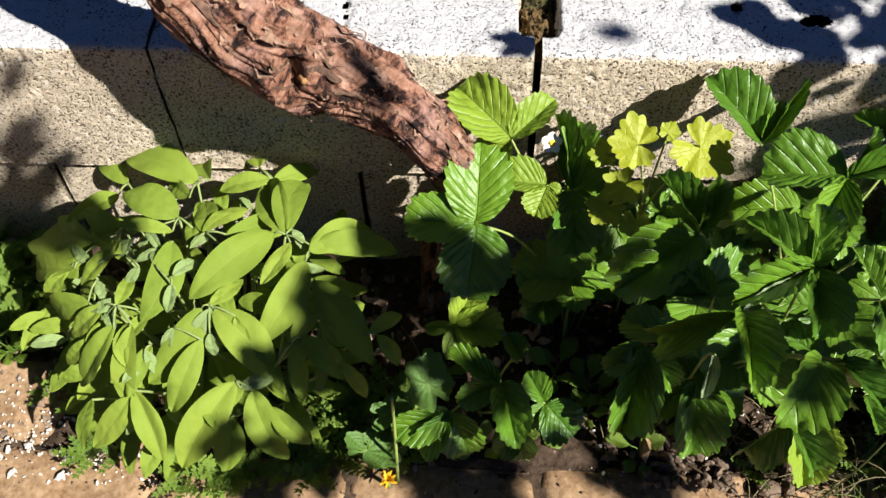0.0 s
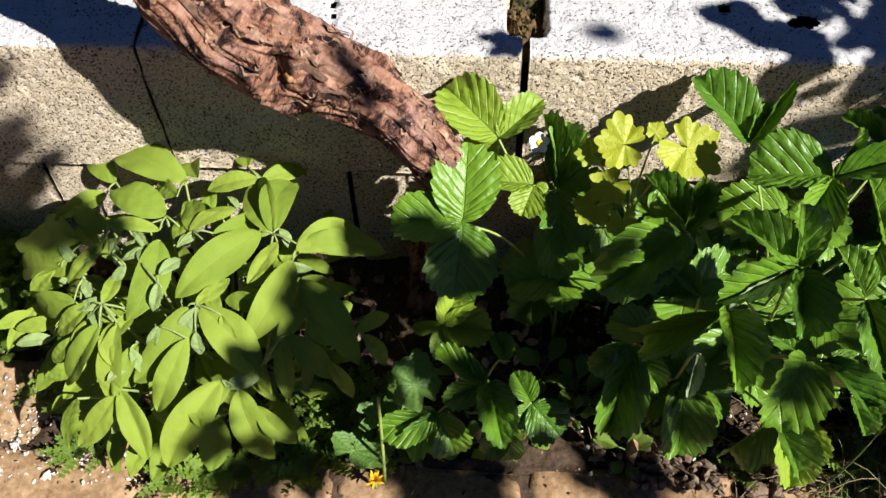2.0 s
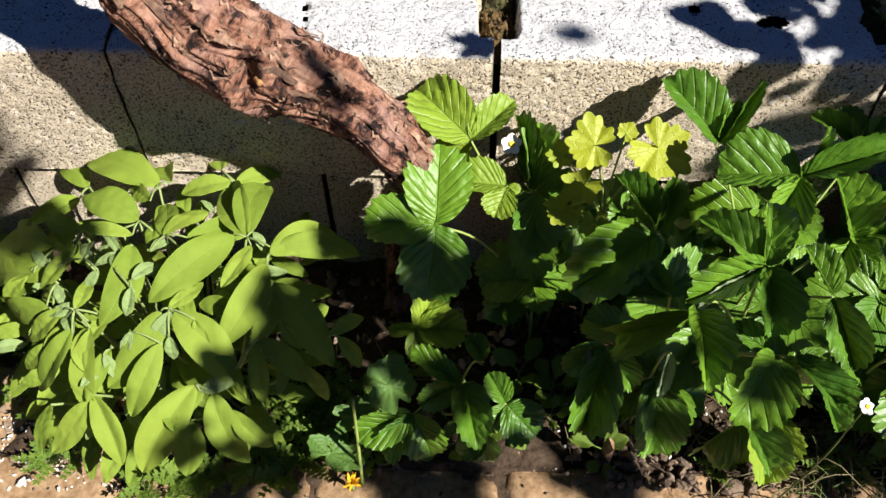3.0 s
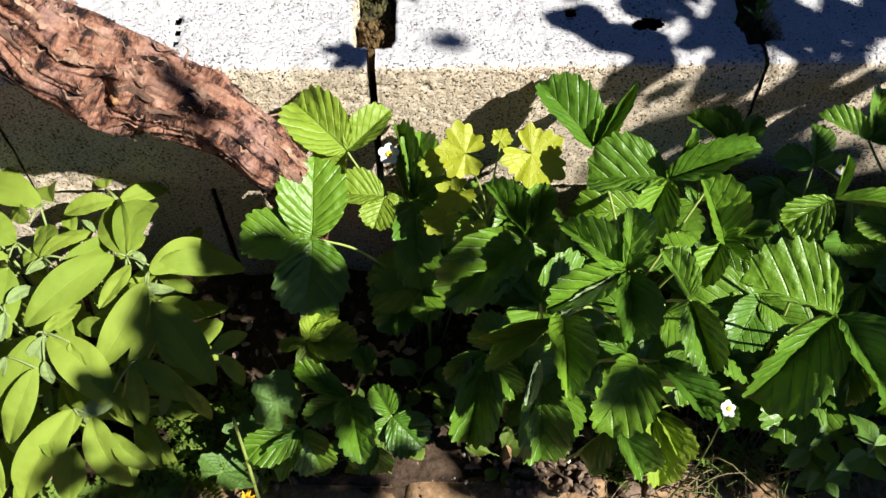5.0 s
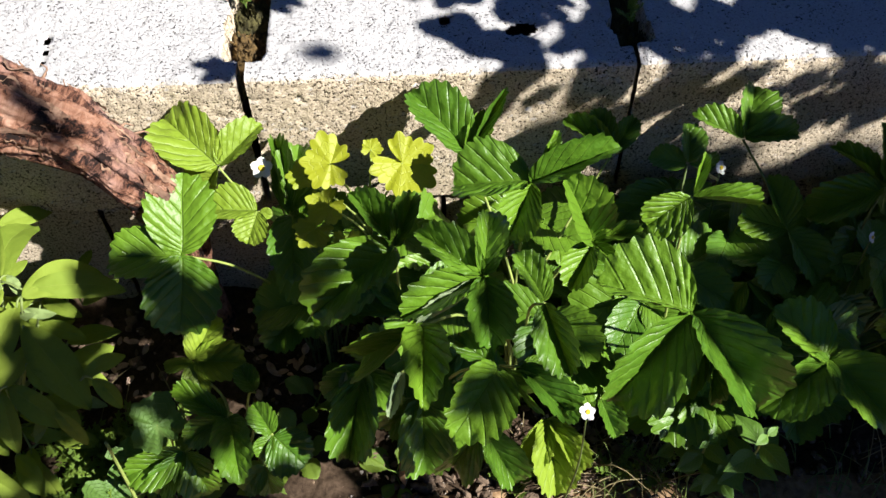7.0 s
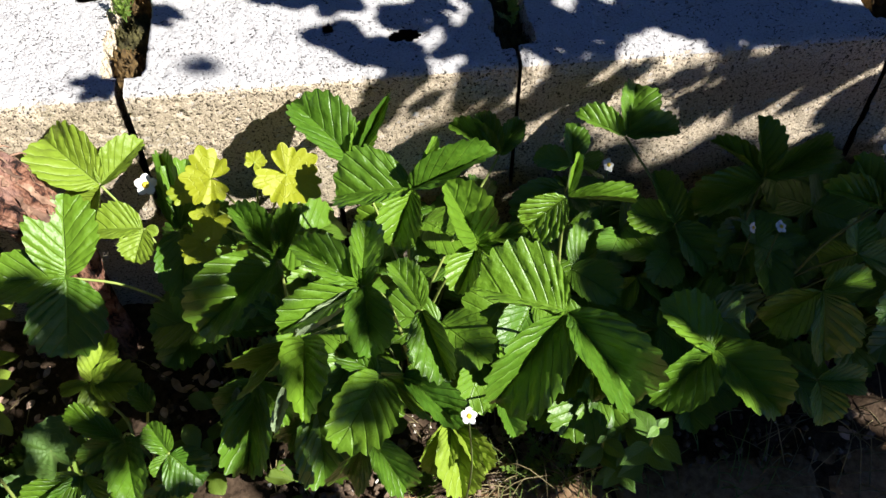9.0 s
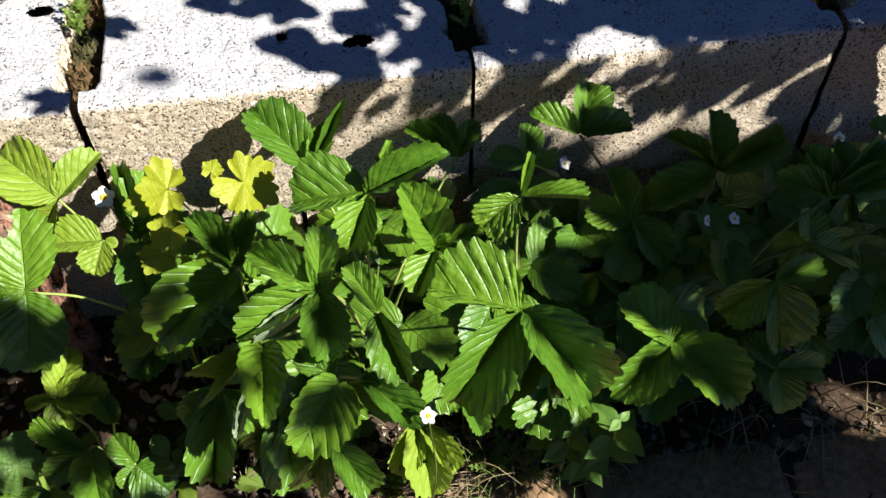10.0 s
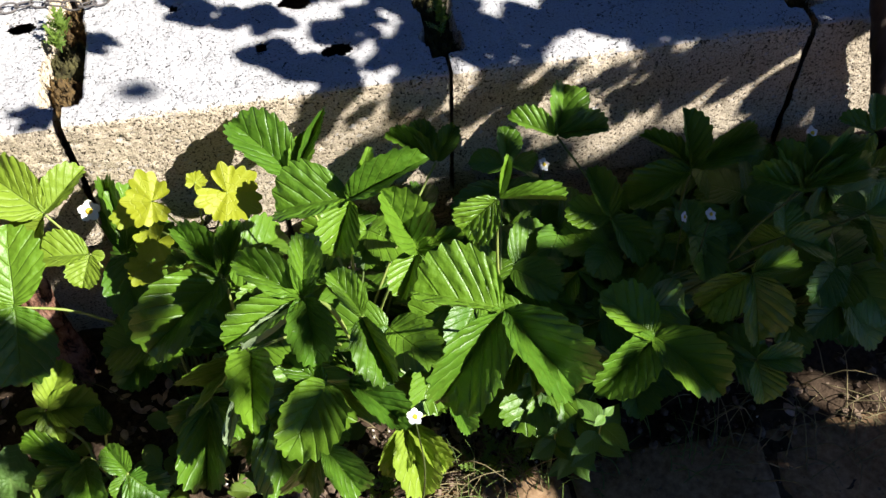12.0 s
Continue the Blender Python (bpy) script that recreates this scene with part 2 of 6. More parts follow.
def tube(points, radii, sides=7, n=10, off=0):
    """Vertices and faces of a tapered tube along a smooth line."""
    line = smooth_line(points, n)
    rad = np.interp(np.linspace(0, 1, n), np.linspace(0, 1, len(radii)), radii)
    tang = np.gradient(line, axis=0)
    tang /= np.linalg.norm(tang, axis=1)[:, None] + 1e-9
    ref = np.array((0.31, 0.9, 0.3))
    verts, faces = [], []
    for k in range(n):
        a = np.cross(tang[k], ref)
        a /= np.linalg.norm(a) + 1e-9
        b = np.cross(tang[k], a)
        for s in range(sides):
            w = 2 * math.pi * s / sides
            verts.append(line[k] + rad[k] * (math.cos(w) * a + math.sin(w) * b))
    for k in range(n - 1):
        for s in range(sides):
            t2 = (s + 1) % sides
            faces.append((off + k * sides + s, off + k * sides + t2, off + (k + 1) * sides + t2, off + (k + 1) * sides + s))
    faces.append(tuple(off + s for s in reversed(range(sides))))
    faces.append(tuple(off + (n - 1) * sides + s for s in range(sides)))
    return verts, faces


def tube_mesh(name, points, radii, material, sides=7, n=10):
    v, f = tube(points, radii, sides, n)
    return mesh_of(name, v, f, material)


def blade(length, width, nu, nv, shape, fold=0.0, arch=0.0, twist=0.0, teeth=0, depth=0.0, slant=0.52, pleat=0.0, wave=0.0, seed=1):
    """A leaf blade from the origin along x, its rows running along the side veins: arrays of places and of uv."""
    u = np.linspace(0, 1, nu)
    s = np.linspace(-1, 1, nv)
    U, S = np.meshgrid(u, s, indexing="ij")
    A = np.abs(S)
    half = 0.5 * width * shape(U)
    X = U * length
    if teeth:
        near = 1 - np.abs((U * teeth + 0.25) % 1.0 - 0.5) * 2
        half = half * (1 - depth * near ** 1.5 * A ** 3 * (0.8 + 0.4 * vnoise(U * 5, S, 1.0, seed)))
        X = X + slant * length * A * (1 - U) ** 0.9 * U ** 0.3 * np.clip(width / length, 0.3, 1.0)
    Y = S * half
    Z = fold * np.abs(Y) + arch * length * (U - U * U) * 2
    if pleat:
        Z = Z + pleat * width * (np.abs(np.sin(math.pi * U * teeth)) - 0.5) * np.clip(A * 1.8, 0, 1) * (1 - 0.5 * A) * np.clip(half / (0.2 * width + 1e-6), 0, 1)
    Z = Z + wave * length * vnoise(X, Y, 2.2 / length, seed) * A + wave * 0.6 * length * vnoise(X, Y, 5.0 / length, seed + 7) * A
    Z = Z - 0.12 * width * A ** 3 * np.clip(half / (0.4 * width), 0, 1) * (0.5 + 0.5 * vnoise(U * 2, S, 1.0, seed + 3))
    Z = Z + twist * Y * U
    return np.stack([X, Y, Z], -1).reshape(-1, 3), np.stack([U, S * 0.5 + 0.5], -1).reshape(-1, 2)


def toothed(length, width, nu, nv, fold=(20, 20), curl=(20, 20), arch=0.06, twist=0.0, teeth=9, depth=0.05, pleat=0.03, wave=0.03, blunt=0.80, seed=1, tip_drop=0.0):
    """A broad toothed leaflet from the origin along x, creased at its midrib: its left and right halves rise by the
    angles in fold and curl back outwards. Its rows run from the midrib along the side veins to the teeth."""
    rs = np.random.RandomState(seed)
    u = np.linspace(0, 1, nu)
    s = np.linspace(-1, 1, nv)
    U, S = np.meshgrid(u, s, indexing="ij")
    A = np.abs(S)
    side = np.where(S < 0, 0.0, 1.0)
    lop = 1 + np.where(S < 0, 1, -1) * rs.uniform(-0.05, 0.05)
    ang = math.pi * U ** 0.95
    xo = 0.5 - 0.5 * np.cos(ang)
    yo = 0.5 * np.sin(ang) ** np.where(U < 0.5, 0.86, blunt) * (0.94 + 0.12 * xo) * lop
    near = 1 - np.abs((U * teeth) % 1.0 - 0.5) * 2
    tooth = (1 - near ** 2.0) * np.clip((U - 0.12) * 6, 0, 1) * (0.8 + 0.4 * vnoise(U * teeth, side * 7, 1.0, seed))
    xo = xo + depth * 0.75 * (tooth - 0.4)
    yo = yo + depth * 0.70 * (tooth - 0.4) * np.sin(math.pi * U) ** 0.5
    xm = U ** 2.9
    X = (xm + (xo - xm) * A ** 1.12) * length
    reach = yo * width
    k = np.linspace(0, 1, 33)
    Y, Z = np.zeros_like(U), np.zeros_like(U)
    for sign, f, c in ((1, fold[0], curl[0]), (-1, fold[1], curl[1])):
        phi = np.radians(f + c * (0.5 - k))
        cy = np.concatenate([[0], np.cumsum((np.cos(phi[1:]) + np.cos(phi[:-1])) / 2)]) / 32
        cz = np.concatenate([[0], np.cumsum((np.sin(phi[1:]) + np.sin(phi[:-1])) / 2)]) / 32
        m = np.sign(S) == sign
        Y = np.where(m, sign * reach * np.interp(A, k, cy), Y)
        Z = np.where(m, reach * np.interp(A, k, cz), Z)
    flatness = np.cos(np.radians(np.where(S > 0, fold[0], fold[1])))
    ribs = pleat * width * (np.abs(np.sin(math.pi * U * teeth)) ** 1.4 - 0.5) * (0.8 + 0.7 * vnoise(U * teeth, S * 2, 0.6, seed + 3)) * np.clip(A * 2.4, 0, 1) * (1 - 0.35 * A) * np.sin(math.pi * U) ** 0.5
    ribs = ribs + wave * length * (vnoise(X, S * reach, 2.2 / length, seed) + 0.6 * vnoise(X, S * reach, 5.5 / length, seed + 7)) * A
    ribs = ribs + width * (0.016 * vnoise(X, S * reach, 13 / length, seed + 9) + 0.008 * vnoise(X, S * reach, 27 / length, seed + 11)) * np.clip(A * 4, 0, 1)
    Z = Z + ribs * (0.35 + 0.65 * flatness)
    Y = Y - np.sign(S) * ribs * np.sqrt(1 - np.clip(flatness, 0, 1) ** 2) * 0.8
    Z = Z + arch * length * (U - U * U) * 2 - tip_drop * length * np.clip(X / length - 0.55, 0, 1) ** 2
    Z = Z + twist * Y * U
    Y = Y + rs.uniform(-0.10, 0.10) * length * (U ** 2 - U)
    return np.stack([X, Y, Z], -1).reshape(-1, 3), np.stack([U, S * 0.5 + 0.5], -1).reshape(-1, 2)


def straw_shape(u):
    u = np.clip(u, 0, 1)
    return np.maximum(0.0, u ** 0.55 * (1 - u ** 2.6) ** 0.7) * 1.42


def oblong_shape(u):
    return np.maximum(0.0, np.sin(math.pi * np.clip(u, 0, 1) ** 0.90)) ** 0.68


def oval_shape(u):
    return np.maximum(0.0, np.sin(math.pi * np.clip(u, 0, 1) ** 0.9)) ** 0.75


def pointed_shape(u):
    u = np.clip(u, 0, 1)
    return np.maximum(0.0, np.sin(math.pi * u ** 0.72)) ** 1.15


def aim(base, tip, roll=0.0, up=(0.1, -0.45, 0.9)):
    """The turn that lays x from base to tip, with z as near to up as it can be."""
    x = (Vector(tip) - Vector(base)).normalized()
    y = Vector(up).cross(x).normalized()
    z = x.cross(y)
    m = Matrix((x, y, z)).transposed()
    return m @ Matrix.Rotation(radians(roll), 3, "X")


def placed(co, base, tip, roll=0.0):
    m = np.array(aim(base, tip, roll))
    return co @ m.T + np.array(base)


# ---- the ground ----
def ground():
    xs = np.concatenate([[-60, -25, -10, -4, -2, -1.3], np.linspace(-1.0, 1.25, 281), [1.6, 2.5, 5, 10, 25, 60]])
    ys = np.concatenate([[-60, -25, -10, -4, -2, -1.2], np.linspace(-0.8, 0.3, 139), [0.6, 1.2, 2.5, 6, 15, 40]])
    X, Y = np.meshgrid(xs, ys, indexing="ij")
    near = np.clip(1 - np.maximum(np.abs(X - 0.1) - 0.9, np.abs(Y + 0.25) - 0.5) / 0.3, 0, 1)
    Z = -0.02 + near * (0.010 * vnoise(X, Y, 9, 1) + 0.007 * vnoise(X, Y, 28, 2) + 0.005 * vnoise(X, Y, 75, 3))
    Z = np.where((Y < -0.29) & (Y > -1.2), np.minimum(Z - 0.02, -0.045), Z)
    v = np.stack([X, Y, Z], -1).reshape(-1, 3)
    ob = new("ground", mesh_of("ground", v, grid_faces(len(xs), len(ys)), SOIL))
    tagged(ob, "dark crumbly garden soil of the bed", "ground", kind="structure")


ground()


# ---- the block wall ----
WALL_TOP = 0.354


def block_mesh(x0, x1, z0, z1, deep, step, seed, holes=(), groove0=True, groove1=True):
    """A porous concrete block: top and front are one fine uneven sheet, the other sides close it."""
    r = 0.009
    nx = max(3, int((x1 - x0) / step))
    ss = np.concatenate([np.arange(0, deep - r, step), deep - r + np.linspace(0, r * 1.57, 4), deep + 0.57 * r + np.arange(step, z1 - z0 - r, step)])
    xs = np.linspace(x0, x1, nx)
    S, X = np.meshgrid(ss, xs, indexing="ij")
    arc = np.clip((S - (deep - r)) / r, 0, math.pi / 2)
    down = np.clip(S - (deep - r) - r * 1.57, 0, None)
    Y = np.where(S <= deep - r, deep - S, r - r * np.sin(arc))
    Z = np.where(S <= deep - r, z1, z1 - r + r * np.cos(arc)) - down
    ny, nz = -np.sin(arc), np.cos(arc)
    d = 0.0010 * vnoise(X, S, 18, seed) - 0.0010 * np.clip(vnoise(X, S, 230, seed + 1), 0, 1) - 0.0016 * np.clip(vnoise(X, S, 170, seed + 2) - 0.2, 0, 1)
    d = d + 0.0008 * vnoise(X, S, 340, seed + 5)
    pit = np.clip(vnoise(X, S, 75, seed + 3) - 0.72, 0, 1)
    d = d - 0.012 * pit
    edge = np.minimum(X - x0, x1 - X)
    chip = np.clip(0.005 - edge + 0.006 * vnoise(X, S, 45, seed + 4), 0, 0.012)
    d = d - chip * 0.45
    rim = np.exp(-((S - deep) / 0.012) ** 2)
    d = d - rim * 0.006 * np.clip(vnoise(X, S * 0.2, 38, seed + 6), 0, 1)
    Y, Z = Y + ny * d, Z + nz * d
    top = S < deep - r
    gone = np.zeros_like(X, dtype=bool)
    for hx, hy, ax, ay, depth in holes:
        e = ((X - hx) / ax) ** 2 + ((Y - hy) / ay) ** 2 + 0.45 * vnoise(X, Y, 110, seed + 8)
        gone |= top & (e < 1)
        Z = np.where(top & (e < 1.6), Z - 0.0025, Z)
    for on, ex in ((groove0, x0), (groove1, x1)):
        if on:
            wob = 0.004 * vnoise(X, Y, 50, seed + 9)
            inside = top & (np.abs(X - ex) < 0.016 + wob) & (Y > 0.03 + wob) & (Y < deep - 0.02)
            Z = np.where(inside, z1 - 0.045, Z)
    v = np.stack([X, Y, Z], -1).reshape(-1, 3).tolist()
    n, m = len(ss), nx
    flat = gone.ravel()
    faces = [tuple(reversed(f)) for f in grid_faces(n, m) if not (flat[f[0]] and flat[f[2]])]
    a = len(v)
    v += [[x0, deep, z0], [x1, deep, z0]]
    left = [i * m for i in range(n)]
    right = [i * m + m - 1 for i in range(n)]
    faces += [tuple(left + [a])[::-1], tuple(right + [a + 1])]
    faces += [tuple(range(m)) + (a + 1, a), tuple(reversed(range((n - 1) * m, n * m))) + (a, a + 1)]
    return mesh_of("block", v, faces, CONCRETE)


def wall():
    v = [(x, y, z) for x in (-1.6, 2.0) for y in (0.03, 0.17) for z in (-0.2, 0.27)]
    f = [(0, 1, 3, 2), (4, 6, 7, 5), (0, 4, 5, 1), (2, 3, 7, 6), (1, 5, 7, 3), (0, 2, 6, 4)]
    core = new("wall_north", mesh_of("core", v, f, CORE, smooth=False))
    tagged(core, "low garden wall of dry-laid porous concrete blocks", "wall", kind="structure")
    holes_mid = [(0.287, 0.062, 0.019, 0.010, 0.16), (0.208, 0.080, 0.007, 0.008, 0.12), (0.115, 0.165, 0.007, 0.008, 0.12), (0.25, 0.15, 0.02, 0.012, 0.15)]
    holes_left = [(-0.203, 0.040, 0.0045, 0.006, 0.1), (-0.203, 0.056, 0.0055, 0.007, 0.1), (-0.205, 0.074, 0.0045, 0.007, 0.1), (-0.05, 0.165, 0.016, 0.010, 0.15)]
    top = [(-1.21, -0.812, 0.006, []), (-0.806, -0.4068, 0.0028, []), (-0.4042, -0.0045, 0.0028, holes_left), (0.0035, 0.3975, 0.0028, holes_mid), (0.4015, 0.799, 0.0028, []), (0.807, 1.2, 0.0028, []), (1.21, 1.6, 0.006, [])]
    for k, (a, b, step, holes) in enumerate(top):
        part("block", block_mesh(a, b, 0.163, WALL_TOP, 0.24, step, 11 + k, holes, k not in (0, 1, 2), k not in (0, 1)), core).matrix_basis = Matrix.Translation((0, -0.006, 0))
    low = [(-1.0, -0.581), (-0.577, -0.205), (-0.199, 0.198), (0.204, 0.598), (0.604, 0.998), (1.004, 1.4)]
    for k, (a, b) in enumerate(low):
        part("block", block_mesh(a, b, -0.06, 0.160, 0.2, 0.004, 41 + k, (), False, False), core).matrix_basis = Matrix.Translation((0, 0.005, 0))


wall()


# ---- paving in front of the bed ----
def slab_mesh(sx, sy, seed):
    nx, ny = 26, 26
    X, Y = np.meshgrid(np.linspace(-sx / 2, sx / 2, nx), np.linspace(-sy / 2, sy / 2, ny), indexing="ij")
    e = np.minimum(sx / 2 - np.abs(X), sy / 2 - np.abs(Y))
    Z = 0.003 * vnoise(X, Y, 30, seed) + 0.002 * vnoise(X, Y, 90, seed + 1) - 0.006 * np.exp(-e / 0.004) * (1 + vnoise(X, Y, 60, seed + 2))
    v = np.stack([X, Y, Z], -1).reshape(-1, 3).tolist()
    faces = grid_faces(nx, ny)
    ring = [i * ny for i in range(nx)] + [(nx - 1) * ny + j for j in range(1, ny)] + [i * ny + ny - 1 for i in range(nx - 2, -1, -1)] + [j for j in range(ny - 2, 0, -1)]
    a = len(v)
    v += [[v[i][0], v[i][1], -0.035] for i in ring]
    for k in range(len(ring)):
        k2 = (k + 1) % len(ring)
        faces.append((ring[k], a + k, a + k2, ring[k2]))
    return mesh_of("slab", v, faces, SLAB)


def paving():
    v = [(x, y, z) for x in (-1.4, 1.8) for y in (-1.15, -0.295) for z in (-0.08, -0.027)]
    f = [(0, 1, 3, 2), (4, 6, 7, 5), (0, 4, 5, 1), (2, 3, 7, 6), (1, 5, 7, 3), (0, 2, 6, 4)]
    bed = new("pavement", mesh_of("pavement", v, f, SOIL, smooth=False))
    tagged(bed, "worn terracotta paving slabs beside the bed", "paving", kind="structure")
    joints = [-1.3, -0.86, -0.42, -0.20, 0.02, 0.26, 0.48, 0.72, 0.96, 1.4]
    for row, (y0, y1) in enumerate([(-0.283, -0.50), (-0.506, -0.73), (-0.736, -1.1)]):
        for a, b in zip(joints, joints[1:]):
            sh = 0.0 if row == 0 else 0.11 * row
            s = part("slab", slab_mesh(b - a - 0.006, y0 - y1, row * 20 + int(a * 50) % 17), bed)
            s.matrix_basis = Matrix.Translation(((a + b) / 2 + sh, (y0 + y1) / 2, -0.022 + random.uniform(-0.004, 0.003)))


paving()


def inner_slabs():
    for k, (a, b) in enumerate([(-1.28, -0.99), (-0.985, -0.715), (-0.71, -0.43)]):
        s = part("slab", slab_mesh(b - a, 0.112, 90 + k), bpy.data.objects["pavement"])
        s.matrix_basis = Matrix.Translation(((a + b) / 2, -0.227, -0.0165))


inner_slabs()


# ---- the old vine ----
TRUNK = [(-0.105, -0.055, -0.06), (-0.100, -0.058, 0.08), (-0.078, -0.082, 0.20), (-0.086, -0.092, 0.287), (-0.136, -0.079, 0.344), (-0.189, -0.074, 0.389), (-0.245, -0.074, 0.419), (-0.303, -0.068, 0.470), (-0.328, -0.066, 0.56), (-0.34, -0.06, 0.80), (-0.37, -0.08, 1.15), (-0.33, -0.2, 1.65), (-0.1, -0.35, 1.9)]
TRUNK_R = [0.032, 0.028, 0.026, 0.027, 0.034, 0.042, 0.046, 0.042, 0.040, 0.034, 0.032, 0.028, 0.022]


def trunk_axes(n):
    line = smooth_line(TRUNK, n)
    rad = np.interp(np.linspace(0, 1, n), np.linspace(0, 1, len(TRUNK_R)), TRUNK_R)
    tang = np.gradient(line, axis=0)
    tang /= np.linalg.norm(tang, axis=1)[:, None]
    a = np.cross(tang, (0.2, 0.95, 0.2))
    a /= np.linalg.norm(a, axis=1)[:, None]
    b = np.cross(tang, a)
    return line, rad, a, b, tang


def vine():
    n, sides = 620, 190
    line, rad, a, b, tang = trunk_axes(n)
    T, W = np.meshgrid(np.arange(n) / n, np.arange(sides + 1) / sides, indexing="ij")
    Wp = W % 1.0
    length = T * 3.0
    turn = Wp + 0.10 * length + 0.012 * np.sin(length * 17)
    tw = lambda k, sc, seed: vnoise(np.cos(2 * math.pi * turn) * k + length * sc, np.sin(2 * math.pi * turn) * k + length * sc * 0.3, 1.0, seed)
    ridge = lambda k, sc, seed: 1 - np.abs(tw(k, sc, seed)) * 2.2
    strands = 0.13 * np.clip(ridge(5.0, 2.6, 3), -0.9, 0.5) + 0.075 * np.clip(ridge(8.0, 4.0, 4), -1.3, 0.25) + 0.04 * np.clip(ridge(20.0, 7.0, 7), -1.1, 0.4) + tw(60.0, 22.0, 9) * 0.02
    lumps = tw(1.0, 6.0, 6) * 0.15 + tw(2.4, 12.0, 8) * 0.13
    jk = int(5.78 / (len(TRUNK) - 1) * n)
    to_knot = np.array((-0.228, -0.113, 0.425)) - line[jk]
    wk = math.atan2(to_knot @ b[jk], to_knot @ a[jk]) / (2 * math.pi) % 1
    dw = (Wp - wk + 0.5) % 1 - 0.5
    dt = T * (len(TRUNK) - 1) - 5.78
    knot = -0.95 * np.exp(-(dt / 0.13) ** 2 - (dw / 0.055) ** 2) + 0.22 * np.exp(-((dt - 0.02) / 0.24) ** 2 - (dw / 0.09) ** 2)
    R = rad[:, None] * (0.90 + strands + lumps + knot)
    P = line[:, None] + R[..., None] * (np.cos(2 * math.pi * W)[..., None] * a[:, None] + np.sin(2 * math.pi * W)[..., None] * b[:, None])
    uv = np.stack([length, turn * 0.25], -1).reshape(-1, 2)
    v = P.reshape(-1, 3)
    root = thing("grapevine", (0.01, -0.12, -0.02), "old gnarled grapevine with peeling reddish-brown bark, leaning over the wall", "vine")
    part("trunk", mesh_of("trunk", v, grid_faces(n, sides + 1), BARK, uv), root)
    rd0 = math.cos(2 * math.pi * wk) * a[jk] + math.sin(2 * math.pi * wk) * b[jk]
    s0 = line[jk - 7] + rd0 * rad[jk] * 0.9
    s1 = s0 + rd0 * 0.007 + np.array((0.004, -0.002, 0.0))
    part("cut_stub", tube_mesh("cut_stub", [s0, (s0 + s1) / 2, s1], [0.0034, 0.0028], WOOD_CUT, 9, 6), root, "orange-brown cut stub")
    rs = np.random.RandomState(5)
    for k in range(290):
        i = int(rs.uniform(0.20, 0.64) * n)
        w = rs.uniform(0, 2 * math.pi)
        plate = k % 6 == 0
        ln = int(rs.uniform(14, 36)) if plate else int(rs.uniform(4, 20))
        wid = rs.uniform(0.0022, 0.0048) if plate else rs.uniform(0.0006, 0.0026)
        rag = plate or rs.rand() < 0.22
        lift_end = rs.uniform(0.001, 0.006) if rag else 0.0
        vs, fs = [], []
        m = 10
        drift = rs.uniform(-0.12, 0.16)
        for q in range(m):
            f = q / (m - 1)
            j = min(int(i + ln * f), n - 2)
            ww = w + drift * f + 0.04 * math.sin(9 * f + k)
            near = R[j, int((ww / (2 * math.pi) % 1) * sides)]
            rr = near + 0.0008 + lift_end * (f ** 2 if k % 2 else (1 - f) ** 2) + 0.0012 * math.sin(11 * f + k) * f
            rd = math.cos(ww) * a[j] + math.sin(ww) * b[j]
            sd = np.cross(tang[j], rd)
            hw = wid * (0.2 + math.sin(math.pi * (0.1 + 0.82 * f)) * (0.45 + 0.9 * rs.rand()))
            c = line[j] + rr * rd
            curl = 0.0006 * math.sin(k + 4 * f)
            vs += [c - sd * hw + rd * curl, c + rd * 0.0005, c + sd * hw - rd * curl, c - rd * 0.0008]
        for q in range(m - 1):
            for s in range(4):
                s2 = (s + 1) % 4
                fs.append((q * 4 + s, q * 4 + s2, q * 4 + 4 + s2, q * 4 + 4 + s))
        fs += [(3, 2, 1, 0), tuple((m - 1) * 4 + s for s in range(4))]
        part("bark_strip", mesh_of("bark_strip", vs, fs, STRIP if k % 4 else STRIP_DARK, smooth=False), root)
    for k in range(280):
        i = int(rs.uniform(0.28, 0.60) * n)
        out = -0.75 * np.array((-0.35, -0.45, 0.75)) + rs.uniform(-0.35, 0.35, 3)
        out = out - (out @ tang[i]) * tang[i]
        out /= np.linalg.norm(out)
        p0 = line[i] + out * rad[i] * 0.98
        ln = rs.uniform(0.004, 0.017)
        p1 = p0 + (tang[i] * rs.uniform(-1, 1) + out * rs.uniform(0.2, 0.9)) * ln
        p2 = p1 + (tang[i] * rs.uniform(-1, 1) + rs.uniform(-0.5, 0.5, 3)) * ln * 0.6
        part("bark_shred", tube_mesh("bark_shred", [p0, p1, p2], [rs.uniform(0.0007, 0.0024), 0.0003], STRIP, 4, 6), root)
    return root


grapevine = vine()

# ---- leaf builders ----
COUNT = [0]


def next_seed():
    COUNT[0] += 1
    return COUNT[0]


